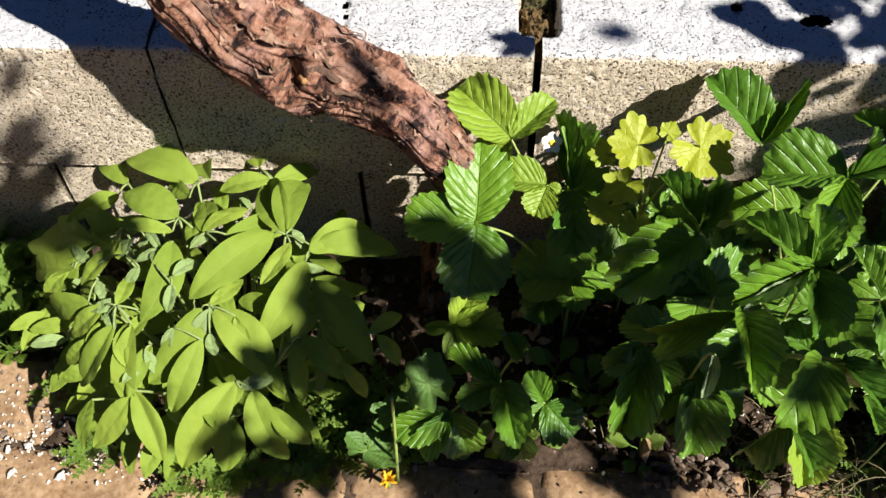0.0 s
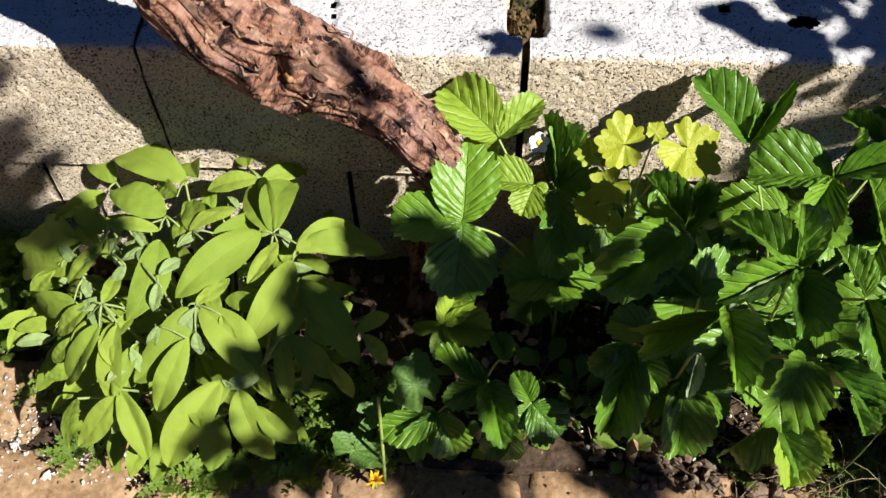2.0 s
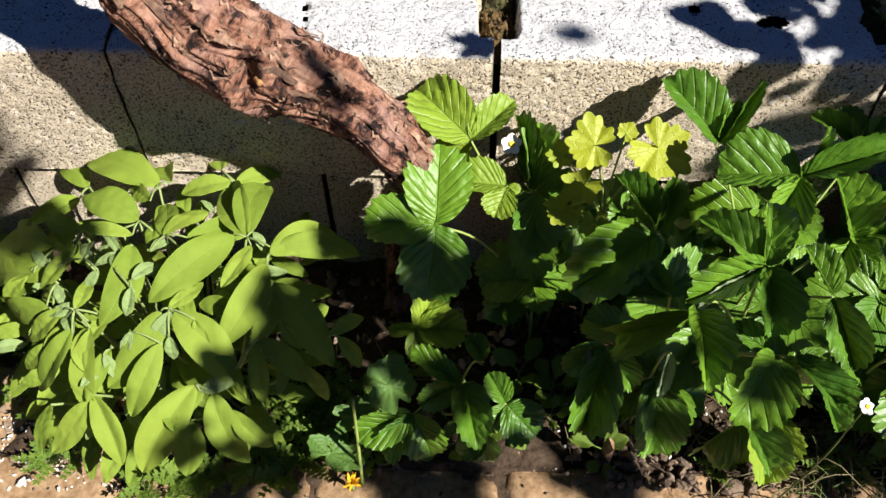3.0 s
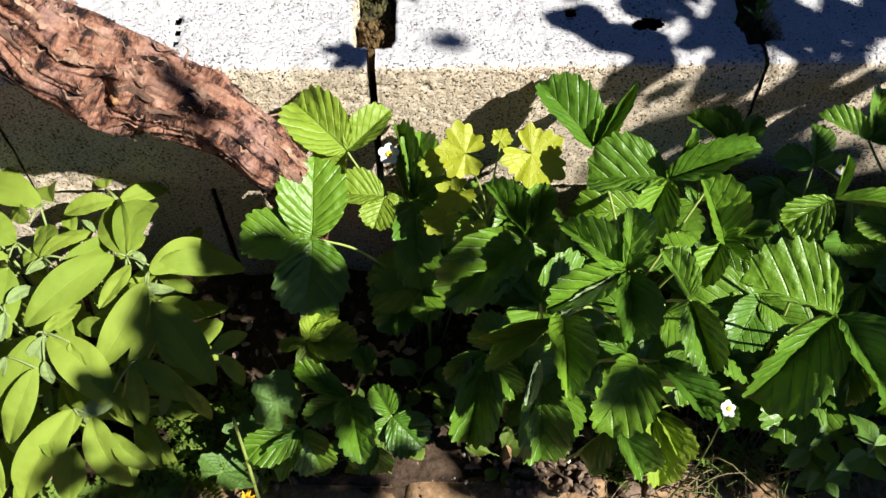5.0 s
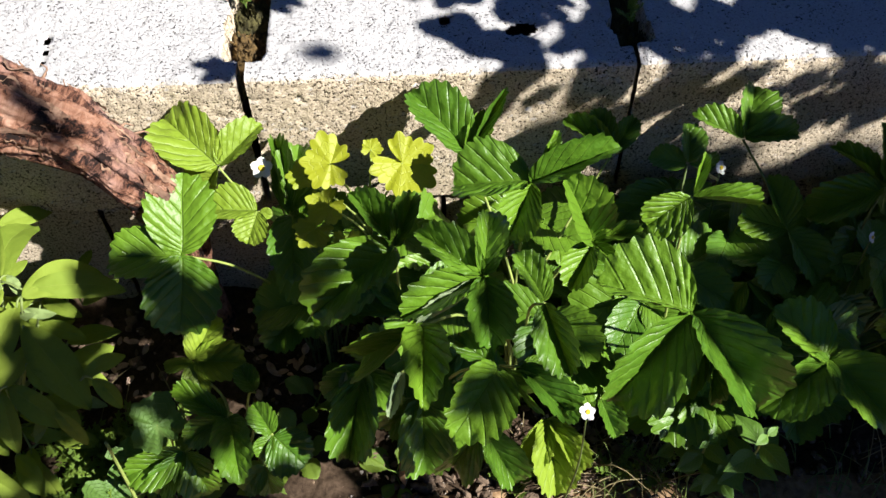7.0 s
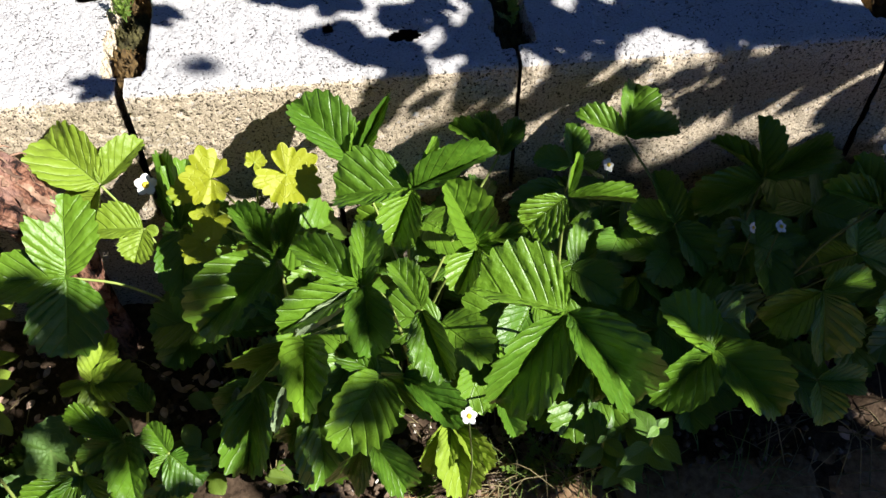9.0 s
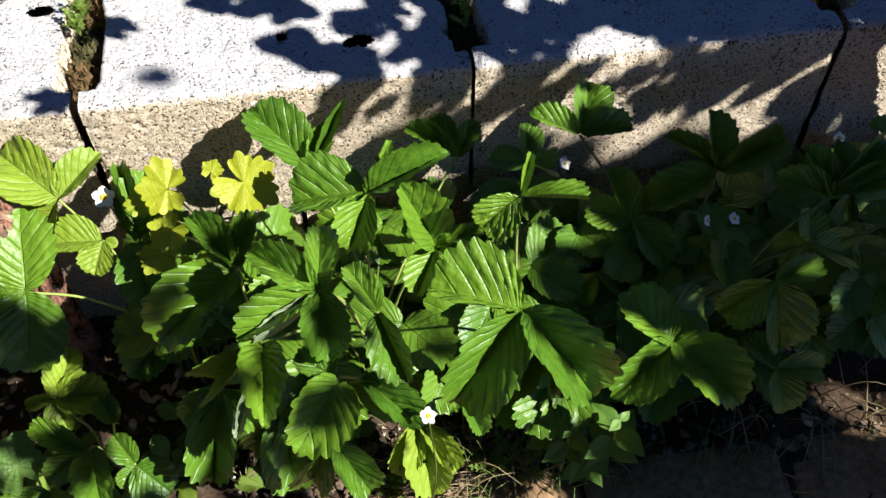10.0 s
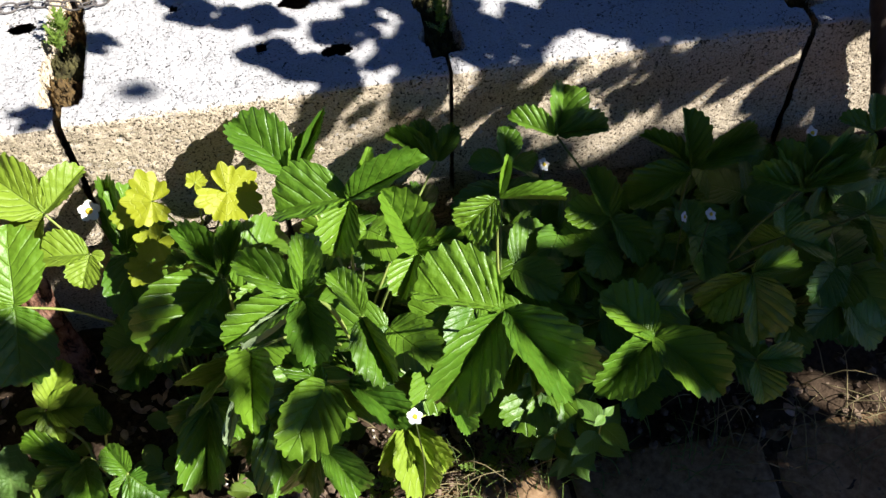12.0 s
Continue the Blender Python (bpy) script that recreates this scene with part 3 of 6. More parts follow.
def sage_leaf(plant, base, tip, ratio):
    seed = next_seed()
    rs = np.random.RandomState(seed)
    ln = (Vector(tip) - Vector(base)).length
    co, uv = blade(ln * 1.08, ln * ratio * 0.92, 26, 13, oblong_shape, fold=rs.uniform(0.10, 0.55), arch=rs.uniform(0.10, 0.30), twist=rs.uniform(-0.40, 0.40), wave=0.045, seed=seed)
    co[:, 1] += rs.uniform(-0.09, 0.09) * ln * (uv[:, 0] ** 2 - uv[:, 0]) * 4
    co[:, 2] += 0.0007 * vnoise(co[:, 0], co[:, 1], 260, seed + 5)
    co = placed(co, base, tip, rs.uniform(-17, 17))
    young = ln < 0.037
    ob = part("sage_leaf", mesh_of("sage_leaf", co, grid_faces(26, 13), SAGE_YOUNG if young else SAGE_LEAF, uv), plant, "pale young leaf" if young else "")
    SAGE_ENDS.append((Vector(base), ob))


def leaflet_mesh(base, tip, ratio, fold, seed, material, rows=64, cols=23):
    rs = np.random.RandomState(seed)
    ln = (Vector(tip) - Vector(base)).length
    curl = tuple(rs.uniform(-20, 32) * (0.25 if abs(f) > 46 else 1.0) for f in fold)
    co, uv = toothed(ln * 1.03, ln * ratio, rows, cols, fold, curl, arch=rs.uniform(0.02, 0.10), twist=rs.uniform(-0.08, 0.08), teeth=9, depth=0.082, pleat=rs.uniform(0.012, 0.022), wave=0.040, seed=seed, tip_drop=rs.uniform(0.0, 0.5))
    return mesh_of("leaflet", placed(co, base, tip, 0.0), grid_faces(rows, cols), material, uv)


def leaf(plant, centre, tips, rows=64, cols=23, thick=1.0, stem=None, young=False):
    """A leaf on a stalk that rises from the plant's crown. Each leaflet: its tip, its breadth to its length,
    the angles by which its left and right halves are folded up, and a material where it shows its underside."""
    seed = next_seed()
    rs = np.random.RandomState(seed)
    c = Vector(centre)
    root = Vector(plant.location) + Vector((rs.uniform(-0.02, 0.02), rs.uniform(-0.02, 0.02), 0))
    low = root.lerp(c, 0.25) + Vector((rs.uniform(-0.01, 0.01), rs.uniform(-0.01, 0.01), (c.z - root.z) * 0.22))
    mid = root.lerp(c, 0.62) + Vector((0, 0, (c.z - root.z) * 0.16 + 0.01))
    stalk = part("leaf_stalk", tube_mesh("leaf_stalk", [root, low, mid, c - Vector((0, 0, 0.001))], [0.0019 * thick, 0.0015 * thick, 0.0012 * thick], stem or STEM, 7, 16), plant)
    for k, (tip, ratio, left, right, *under) in enumerate(tips):
        t = Vector(tip)
        b = c + (t - c).normalized() * 0.002
        mat = under[0] if under else STRAW_YOUNG if young else STRAW_LEAF
        part("leaflet", leaflet_mesh(b, t, ratio, (left, right), seed * 7 + k, mat, rows, cols), stalk)


# ---- the sage bush ----
SAGE_ENDS = []
sage = thing("sage_plant", (-0.36, -0.17, -0.02), "bushy sage with soft yellow-green oval leaves in the bed", "herb")
sage_leaf(sage, (-0.314, -0.020, 0.184), (-0.322, 0.029, 0.167), 0.60)
sage_leaf(sage, (-0.293, -0.041, 0.190), (-0.251, -0.007, 0.169), 0.42)
sage_leaf(sage, (-0.296, -0.041, 0.190), (-0.351, -0.051, 0.180), 0.45)
sage_leaf(sage, (-0.380, -0.048, 0.191), (-0.471, -0.004, 0.179), 0.48)
sage_leaf(sage, (-0.475, -0.028, 0.161), (-0.524, 0.017, 0.152), 0.52)
sage_leaf(sage, (-0.365, -0.044, 0.191), (-0.383, 0.004, 0.168), 0.50)
sage_leaf(sage, (-0.384, -0.110, 0.205), (-0.449, -0.083, 0.208), 0.62)
sage_leaf(sage, (-0.481, -0.047, 0.162), (-0.522, -0.093, 0.172), 0.42)
sage_leaf(sage, (-0.451, -0.113, 0.189), (-0.500, -0.087, 0.183), 0.50)
sage_leaf(sage, (-0.386, -0.131, 0.207), (-0.441, -0.132, 0.218), 0.30)
sage_leaf(sage, (-0.351, -0.130, 0.206), (-0.367, -0.075, 0.186), 0.50)
sage_leaf(sage, (-0.354, -0.130, 0.207), (-0.319, -0.085, 0.189), 0.40)
sage_leaf(sage, (-0.327, -0.133, 0.207), (-0.291, -0.090, 0.190), 0.42)
sage_leaf(sage, (-0.263, -0.131, 0.207), (-0.256, -0.040, 0.178), 0.42)
sage_leaf(sage, (-0.263, -0.131, 0.207), (-0.298, -0.041, 0.178), 0.42)
sage_leaf(sage, (-0.235, -0.153, 0.209), (-0.176, -0.110, 0.180), 0.50)
sage_leaf(sage, (-0.233, -0.146, 0.209), (-0.152, -0.124, 0.170), 0.35)
sage_leaf(sage, (-0.256, -0.143, 0.209), (-0.280, -0.187, 0.198), 0.42)
sage_leaf(sage, (-0.257, -0.123, 0.206), (-0.245, -0.141, 0.195), 0.50)
sage_leaf(sage, (-0.276, -0.129, 0.207), (-0.349, -0.203, 0.196), 0.42)
sage_leaf(sage, (-0.383, -0.145, 0.208), (-0.398, -0.230, 0.192), 0.46)
sage_leaf(sage, (-0.328, -0.222, 0.206), (-0.304, -0.186, 0.198), 0.42)
sage_leaf(sage, (-0.236, -0.167, 0.210), (-0.276, -0.245, 0.180), 0.42)
sage_leaf(sage, (-0.371, -0.200, 0.209), (-0.375, -0.223, 0.194), 0.50)
sage_leaf(sage, (-0.372, -0.191, 0.211), (-0.354, -0.165, 0.198), 0.45)
sage_leaf(sage, (-0.498, -0.147, 0.168), (-0.592, -0.068, 0.092), 0.42)
sage_leaf(sage, (-0.480, -0.127, 0.175), (-0.562, -0.078, 0.111), 0.38)
sage_leaf(sage, (-0.500, -0.157, 0.168), (-0.572, -0.123, 0.110), 0.36)
sage_leaf(sage, (-0.510, -0.156, 0.161), (-0.539, -0.172, 0.133), 0.42)
sage_leaf(sage, (-0.451, -0.139, 0.192), (-0.488, -0.171, 0.163), 0.44)
sage_leaf(sage, (-0.433, -0.160, 0.202), (-0.439, -0.129, 0.185), 0.45)
sage_leaf(sage, (-0.425, -0.224, 0.203), (-0.424, -0.185, 0.197), 0.45)
sage_leaf(sage, (-0.461, -0.185, 0.189), (-0.447, -0.207, 0.181), 0.45)
sage_leaf(sage, (-0.465, -0.209, 0.184), (-0.518, -0.194, 0.144), 0.50)
sage_leaf(sage, (-0.442, -0.219, 0.194), (-0.482, -0.234, 0.160), 0.46)
sage_leaf(sage, (-0.426, -0.241, 0.193), (-0.470, -0.276, 0.133), 0.40)
sage_leaf(sage, (-0.426, -0.246, 0.190), (-0.439, -0.220, 0.185), 0.50)
sage_leaf(sage, (-0.406, -0.242, 0.196), (-0.410, -0.299, 0.136), 0.37)
sage_leaf(sage, (-0.404, -0.294, 0.152), (-0.379, -0.342, 0.102), 0.42)
sage_leaf(sage, (-0.408, -0.299, 0.149), (-0.449, -0.332, 0.103), 0.44)
sage_leaf(sage, (-0.336, -0.225, 0.205), (-0.388, -0.279, 0.153), 0.46)
sage_leaf(sage, (-0.335, -0.252, 0.188), (-0.365, -0.302, 0.136), 0.40)
sage_leaf(sage, (-0.324, -0.225, 0.205), (-0.347, -0.243, 0.183), 0.50)
sage_leaf(sage, (-0.326, -0.247, 0.192), (-0.325, -0.258, 0.169), 0.60)
sage_leaf(sage, (-0.323, -0.225, 0.205), (-0.268, -0.273, 0.158), 0.52)
sage_leaf(sage, (-0.299, -0.284, 0.161), (-0.351, -0.346, 0.100), 0.44)
sage_leaf(sage, (-0.291, -0.286, 0.158), (-0.316, -0.302, 0.135), 0.55)
sage_leaf(sage, (-0.294, -0.289, 0.157), (-0.262, -0.274, 0.156), 0.50)
sage_leaf(sage, (-0.282, -0.290, 0.155), (-0.248, -0.338, 0.107), 0.52)
sage_leaf(sage, (-0.302, -0.313, 0.139), (-0.309, -0.350, 0.098), 0.62)
sage_leaf(sage, (-0.242, -0.252, 0.189), (-0.217, -0.203, 0.196), 0.42)
sage_leaf(sage, (-0.239, -0.252, 0.188), (-0.232, -0.290, 0.143), 0.38)
sage_leaf(sage, (-0.233, -0.247, 0.192), (-0.189, -0.271, 0.156), 0.46)
sage_leaf(sage, (-0.224, -0.190, 0.210), (-0.167, -0.253, 0.160), 0.44)
sage_leaf(sage, (-0.166, -0.236, 0.183), (-0.138, -0.203, 0.164), 0.40)
sage_leaf(sage, (-0.158, -0.235, 0.180), (-0.138, -0.250, 0.148), 0.46)
sage_leaf(sage, (-0.410, -0.180, 0.211), (-0.426, -0.197, 0.194), 0.45)
sage_leaf(sage, (-0.393, -0.179, 0.212), (-0.395, -0.147, 0.196), 0.40)
sage_leaf(sage, (-0.362, -0.154, 0.209), (-0.351, -0.133, 0.196), 0.40)
sage_leaf(sage, (-0.326, -0.153, 0.208), (-0.309, -0.128, 0.195), 0.40)
sage_leaf(sage, (-0.300, -0.233, 0.204), (-0.285, -0.254, 0.173), 0.42)
sage_leaf(sage, (-0.259, -0.272, 0.171), (-0.285, -0.245, 0.180), 0.42)
sage_leaf(sage, (-0.393, -0.262, 0.179), (-0.382, -0.275, 0.155), 0.45)
sage_leaf(sage, (-0.364, -0.243, 0.195), (-0.376, -0.257, 0.172), 0.45)
sage_leaf(sage, (-0.459, -0.159, 0.190), (-0.479, -0.158, 0.166), 0.40)
sage_leaf(sage, (-0.381, -0.078, 0.199), (-0.413, -0.046, 0.179), 0.45)
sage_leaf(sage, (-0.324, -0.075, 0.198), (-0.311, -0.085, 0.189), 0.40)
sage_leaf(sage, (-0.423, -0.088, 0.200), (-0.406, -0.101, 0.192), 0.40)
sage_leaf(sage, (-0.214, -0.230, 0.204), (-0.192, -0.246, 0.177), 0.42)
sage_leaf(sage, (-0.264, -0.303, 0.144), (-0.225, -0.326, 0.116), 0.42)
sage_leaf(sage, (-0.190, -0.264, 0.173), (-0.169, -0.283, 0.137), 0.42)
sage_leaf(sage, (-0.458, -0.247, 0.173), (-0.486, -0.258, 0.141), 0.40)


def sage_stems():
    rs = np.random.RandomState(3)
    root = Vector((-0.36, -0.17, -0.03))
    hubs = []
    for base, ob in SAGE_ENDS:
        near = [h for h in hubs if (h - base).length < 0.035]
        if near:
            h = near[0]
            if (h - base).length > 0.004:
                part("leaf_stalk", tube_mesh("leaf_stalk", [h, (h + base) / 2 + Vector((0, 0, 0.003)), base], [0.0014, 0.001], SAGE_STEM, 5, 6), sage)
        else:
            hubs.append(base)
            start = root + Vector((rs.uniform(-0.03, 0.03), rs.uniform(-0.03, 0.03), 0))
            mid = start.lerp(base, 0.6) + Vector((0, 0, -0.035))
            part("stem", tube_mesh("stem", [start, mid, base], [0.0032, 0.0021, 0.0013], SAGE_STEM, 6, 12), sage)




# ---- the strawberry plants ----
PLANT_LABEL = "strawberry plant with toothed three-part leaves, growing in the bed"


def strawberry(x, y):
    return thing("strawberry_plant", (x, y, -0.02), PLANT_LABEL, "strawberry plant", "strawberry plants in the bed")


straw_a = strawberry(0.05, -0.10)
straw_b = strawberry(0.27, -0.17)
straw_c = strawberry(0.17, -0.22)
straw_d = strawberry(-0.05, -0.22)
straw_e = strawberry(0.42, -0.20)
straw_f = strawberry(0.62, -0.17)
leaf(straw_a, (-0.061, -0.151, 0.263), [((-0.056, -0.093, 0.311), 0.96, 16, 16), ((-0.128, -0.150, 0.264), 0.96, 38, 16), ((-0.066, -0.208, 0.216), 1.06, 16, 21)])
leaf(straw_a, (-0.026, -0.069, 0.299), [((-0.080, -0.021, 0.322), 1.04, 34, 42), ((0.016, -0.037, 0.321), 0.84, 27, 49), ((-0.052, -0.079, 0.262), 1.24, 47, 16)], young=True)
leaf(straw_a, (0.012, -0.106, 0.271), [((-0.035, -0.104, 0.273), 1.16, 54, 16), ((-0.000, -0.132, 0.253), 1.25, 37, 16), ((0.025, -0.111, 0.268), 1.01, 16, 16)], young=True)
leaf(straw_a, (0.039, -0.091, 0.245), [((0.048, -0.022, 0.271), 0.80, 37, 47), ((0.023, -0.015, 0.275), 0.80, 74, 65), ((0.043, -0.155, 0.221), 0.92, 36, 33)])
leaf(straw_b, (0.222, -0.077, 0.308), [((0.172, -0.024, 0.344), 0.92, 46, 38), ((0.244, -0.044, 0.331), 0.84, 55, 51), ((0.262, -0.025, 0.344), 0.60, 79, 71)])
leaf(straw_c, (0.149, -0.190, 0.310), [((0.111, -0.149, 0.338), 1.00, 69, 56), ((0.073, -0.237, 0.278), 0.92, 54, 39), ((0.169, -0.151, 0.337), 1.00, 59, 69)])
leaf(straw_b, (0.223, -0.264, 0.361), [((0.172, -0.229, 0.379), 0.92, 62, 56), ((0.157, -0.294, 0.351), 0.92, 71, 53), ((0.225, -0.314, 0.335), 1.20, 56, 52), ((0.231, -0.217, 0.385), 0.90, 54, 51)])
leaf(straw_b, (0.224, -0.260, 0.352), [((0.169, -0.292, 0.345), 0.60, -79, 68, UNDER_LEAF)])
leaf(straw_b, (0.269, -0.296, 0.366), [((0.249, -0.262, 0.386), 0.90, 57, 43), ((0.286, -0.344, 0.338), 1.00, 77, 31)])
leaf(straw_b, (0.274, -0.157, 0.354), [((0.207, -0.144, 0.338), 1.16, 58, 24), ((0.253, -0.191, 0.318), 1.24, 58, 45), ((0.346, -0.156, 0.392), 0.80, 57, 67), ((0.299, -0.121, 0.379), 0.56, 73, 64)])
leaf(straw_b, (0.330, -0.187, 0.300), [((0.305, -0.157, 0.358), 1.04, 52, 50), ((0.310, -0.221, 0.276), 1.10, 73, 31), ((0.377, -0.180, 0.305), 0.80, 61, 61), ((0.353, -0.206, 0.287), 0.90, 69, 65)])
leaf(straw_b, (0.371, -0.063, 0.285), [((0.326, -0.033, 0.306), 0.84, 55, 59), ((0.356, -0.026, 0.311), 0.80, 53, 49), ((0.397, -0.035, 0.304), 0.80, 42, 48)])
leaf(straw_e, (0.386, -0.308, 0.360), [((0.317, -0.278, 0.363), 1.32, 71, 28), ((0.324, -0.353, 0.305), 0.96, 50, 57), ((0.436, -0.365, 0.312), 1.24, 66, 55)])
leaf(straw_e, (0.410, -0.308, 0.318), [((0.408, -0.351, 0.288), 0.80, 69, 60), ((0.372, -0.347, 0.291), 0.80, 65, 79), ((0.429, -0.343, 0.294), 0.80, 76, 57)])
leaf(straw_b, (0.170, -0.285, 0.325), [((0.169, -0.357, 0.325), 0.92, 54, 52), ((0.114, -0.268, 0.250), 0.84, 66, 67)])
leaf(straw_c, (0.156, -0.254, 0.300), [((0.116, -0.254, 0.300), 1.14, 72, 16), ((0.130, -0.232, 0.315), 0.80, 48, 43)])
leaf(straw_c, (0.152, -0.308, 0.290), [((0.140, -0.344, 0.278), 0.60, 61, 59, UNDER_LEAF)])
leaf(straw_c, (0.232, -0.324, 0.318), [((0.194, -0.378, 0.310), 1.04, 33, 44), ((0.198, -0.301, 0.325), 0.84, 47, 38), ((0.261, -0.315, 0.250), 0.90, 67, 63)])
leaf(straw_c, (0.250, -0.320, 0.310), [((0.293, -0.359, 0.284), 0.88, 56, 60), ((0.280, -0.324, 0.307), 0.83, 16, 42)])
leaf(straw_c, (0.217, -0.350, 0.260), [((0.244, -0.383, 0.222), 1.00, 56, 52), ((0.191, -0.358, 0.200), 0.90, 47, 59)])
leaf(straw_c, (0.112, -0.250, 0.200), [((0.093, -0.311, 0.137), 0.92, 61, 50), ((0.073, -0.270, 0.186), 0.84, 44, 33), ((0.140, -0.278, 0.170), 0.88, 49, 53)])
leaf(straw_c, (0.095, -0.255, 0.205), [((0.091, -0.267, 0.190), 0.60, 44, 26, UNDER_LEAF)])
leaf(straw_c, (0.165, -0.267, 0.170), [((0.166, -0.320, 0.110), 0.92, 37, 40), ((0.132, -0.282, 0.130), 0.92, 54, 47)])
leaf(straw_d, (-0.082, -0.176, 0.105), [((-0.058, -0.136, 0.133), 1.00, 44, 40), ((-0.113, -0.180, 0.102), 0.80, 46, 46), ((-0.028, -0.179, 0.104), 1.04, 33, 33), ((-0.074, -0.205, 0.080), 1.00, 46, 18)], young=True)
leaf(straw_d, (-0.007, -0.229, 0.125), [((-0.023, -0.207, 0.140), 1.24, 47, 42)])
leaf(straw_d, (-0.030, -0.264, 0.140), [((-0.081, -0.238, 0.158), 0.80, 65, 49), ((-0.013, -0.330, 0.135), 0.92, 54, 49), ((-0.072, -0.282, 0.128), 0.80, 32, 38)])
leaf(straw_d, (0.016, -0.284, 0.136), [((-0.002, -0.259, 0.153), 1.16, 45, 45), ((0.046, -0.309, 0.118), 1.25, 16, 16), ((0.004, -0.303, 0.123), 1.06, 44, 16)])
leaf(straw_d, (-0.081, -0.278, 0.095), [((-0.140, -0.296, 0.083), 0.84, 27, 48), ((-0.060, -0.309, 0.060), 1.10, 41, 16), ((-0.116, -0.306, 0.055), 0.92, 50, 47)])
leaf(straw_d, (-0.004, -0.282, 0.060), [((-0.002, -0.300, 0.030), 1.00, 24, 24), ((-0.030, -0.300, 0.040), 0.90, 21, 30)])
leaf(straw_e, (0.301, -0.244, 0.060), [((0.306, -0.312, 0.020), 1.00, 54, 47), ((0.273, -0.287, 0.030), 0.92, 54, 47), ((0.336, -0.291, 0.030), 0.88, 59, 65)], young=True)
leaf(straw_e, (0.350, -0.253, 0.120), [((0.364, -0.287, 0.100), 1.00, 52, 52)])
leaf(straw_e, (0.404, -0.204, 0.379), [((0.372, -0.207, 0.348), 1.24, 30, 52), ((0.465, -0.202, 0.362), 0.72, 61, 77), ((0.419, -0.174, 0.398), 0.56, 65, 65)])
leaf(straw_e, (0.439, -0.095, 0.300), [((0.443, -0.063, 0.322), 0.92, 40, 27), ((0.403, -0.089, 0.305), 0.84, 28, 17), ((0.472, -0.082, 0.270), 0.88, 54, 41)], stem=STEM_DARK)
leaf(straw_f, (0.499, -0.071, 0.306), [((0.453, -0.049, 0.321), 0.84, 58, 38), ((0.519, -0.020, 0.326), 1.00, 49, 36), ((0.554, -0.069, 0.307), 0.84, 49, 56)], stem=STEM_DARK)
leaf(straw_f, (0.636, -0.117, 0.276), [((0.633, -0.076, 0.322), 0.80, 55, 41), ((0.589, -0.083, 0.300), 0.72, 69, 69), ((0.574, -0.117, 0.235), 0.92, 67, 35), ((0.712, -0.095, 0.291), 0.92, 67, 54)], stem=STEM_DARK)
leaf(straw_f, (0.727, -0.182, 0.297), [((0.706, -0.142, 0.325), 0.84, 49, 49), ((0.740, -0.140, 0.326), 0.84, 52, 48), ((0.801, -0.173, 0.303), 0.84, 60, 69), ((0.677, -0.164, 0.309), 0.84, 51, 43), ((0.792, -0.144, 0.323), 0.80, 67, 67)], stem=STEM_DARK)
leaf(straw_f, (0.556, -0.270, 0.208), [((0.513, -0.227, 0.233), 1.07, 50, 16), ((0.490, -0.308, 0.186), 1.00, 57, 52), ((0.606, -0.333, 0.190), 1.00, 45, 41)], stem=STEM_DARK)
leaf(straw_f, (0.648, -0.255, 0.270), [((0.695, -0.251, 0.277), 0.84, 40, 57), ((0.656, -0.291, 0.210), 1.00, 37, 34), ((0.610, -0.252, 0.220), 0.90, 37, 41)], stem=STEM_DARK)
leaf(straw_f, (0.668, -0.290, 0.160), [((0.673, -0.325, 0.130), 1.04, 29, 29), ((0.653, -0.246, 0.150), 0.88, 36, 30), ((0.719, -0.293, 0.150), 0.84, 41, 41)], stem=STEM_DARK)
leaf(straw_f, (0.554, -0.122, 0.220), [((0.586, -0.163, 0.190), 0.92, 32, 41), ((0.510, -0.102, 0.220), 0.88, 16, 32), ((0.538, -0.077, 0.251), 0.84, 49, 45)], stem=STEM_DARK)
leaf(straw_f, (0.505, -0.171, 0.200), [((0.543, -0.175, 0.170), 0.92, 43, 33), ((0.480, -0.176, 0.160), 0.92, 38, 38)], stem=STEM_DARK)
leaf(straw_f, (0.635, -0.153, 0.210), [((0.609, -0.160, 0.170), 0.96, 25, 16), ((0.674, -0.164, 0.190), 0.96, 16, 16), ((0.639, -0.122, 0.230), 1.03, 16, 16)], stem=STEM_DARK)
leaf(straw_f, (0.717, -0.196, 0.240), [((0.694, -0.183, 0.210), 1.12, 16, 16), ((0.770, -0.198, 0.210), 0.92, 39, 39), ((0.723, -0.168, 0.260), 1.11, 16, 16)], stem=STEM_DARK)
leaf(straw_f, (0.837, -0.116, 0.290), [((0.803, -0.100, 0.300), 0.84, 43, 37), ((0.826, -0.122, 0.260), 0.85, 16, 16), ((0.847, -0.084, 0.312), 0.84, 30, 30)], stem=STEM_DARK)
leaf(straw_f, (0.799, -0.197, 0.260), [((0.782, -0.170, 0.250), 1.09, 16, 16), ((0.827, -0.208, 0.200), 0.90, 47, 47), ((0.837, -0.182, 0.270), 0.90, 22, 22)], stem=STEM_DARK)


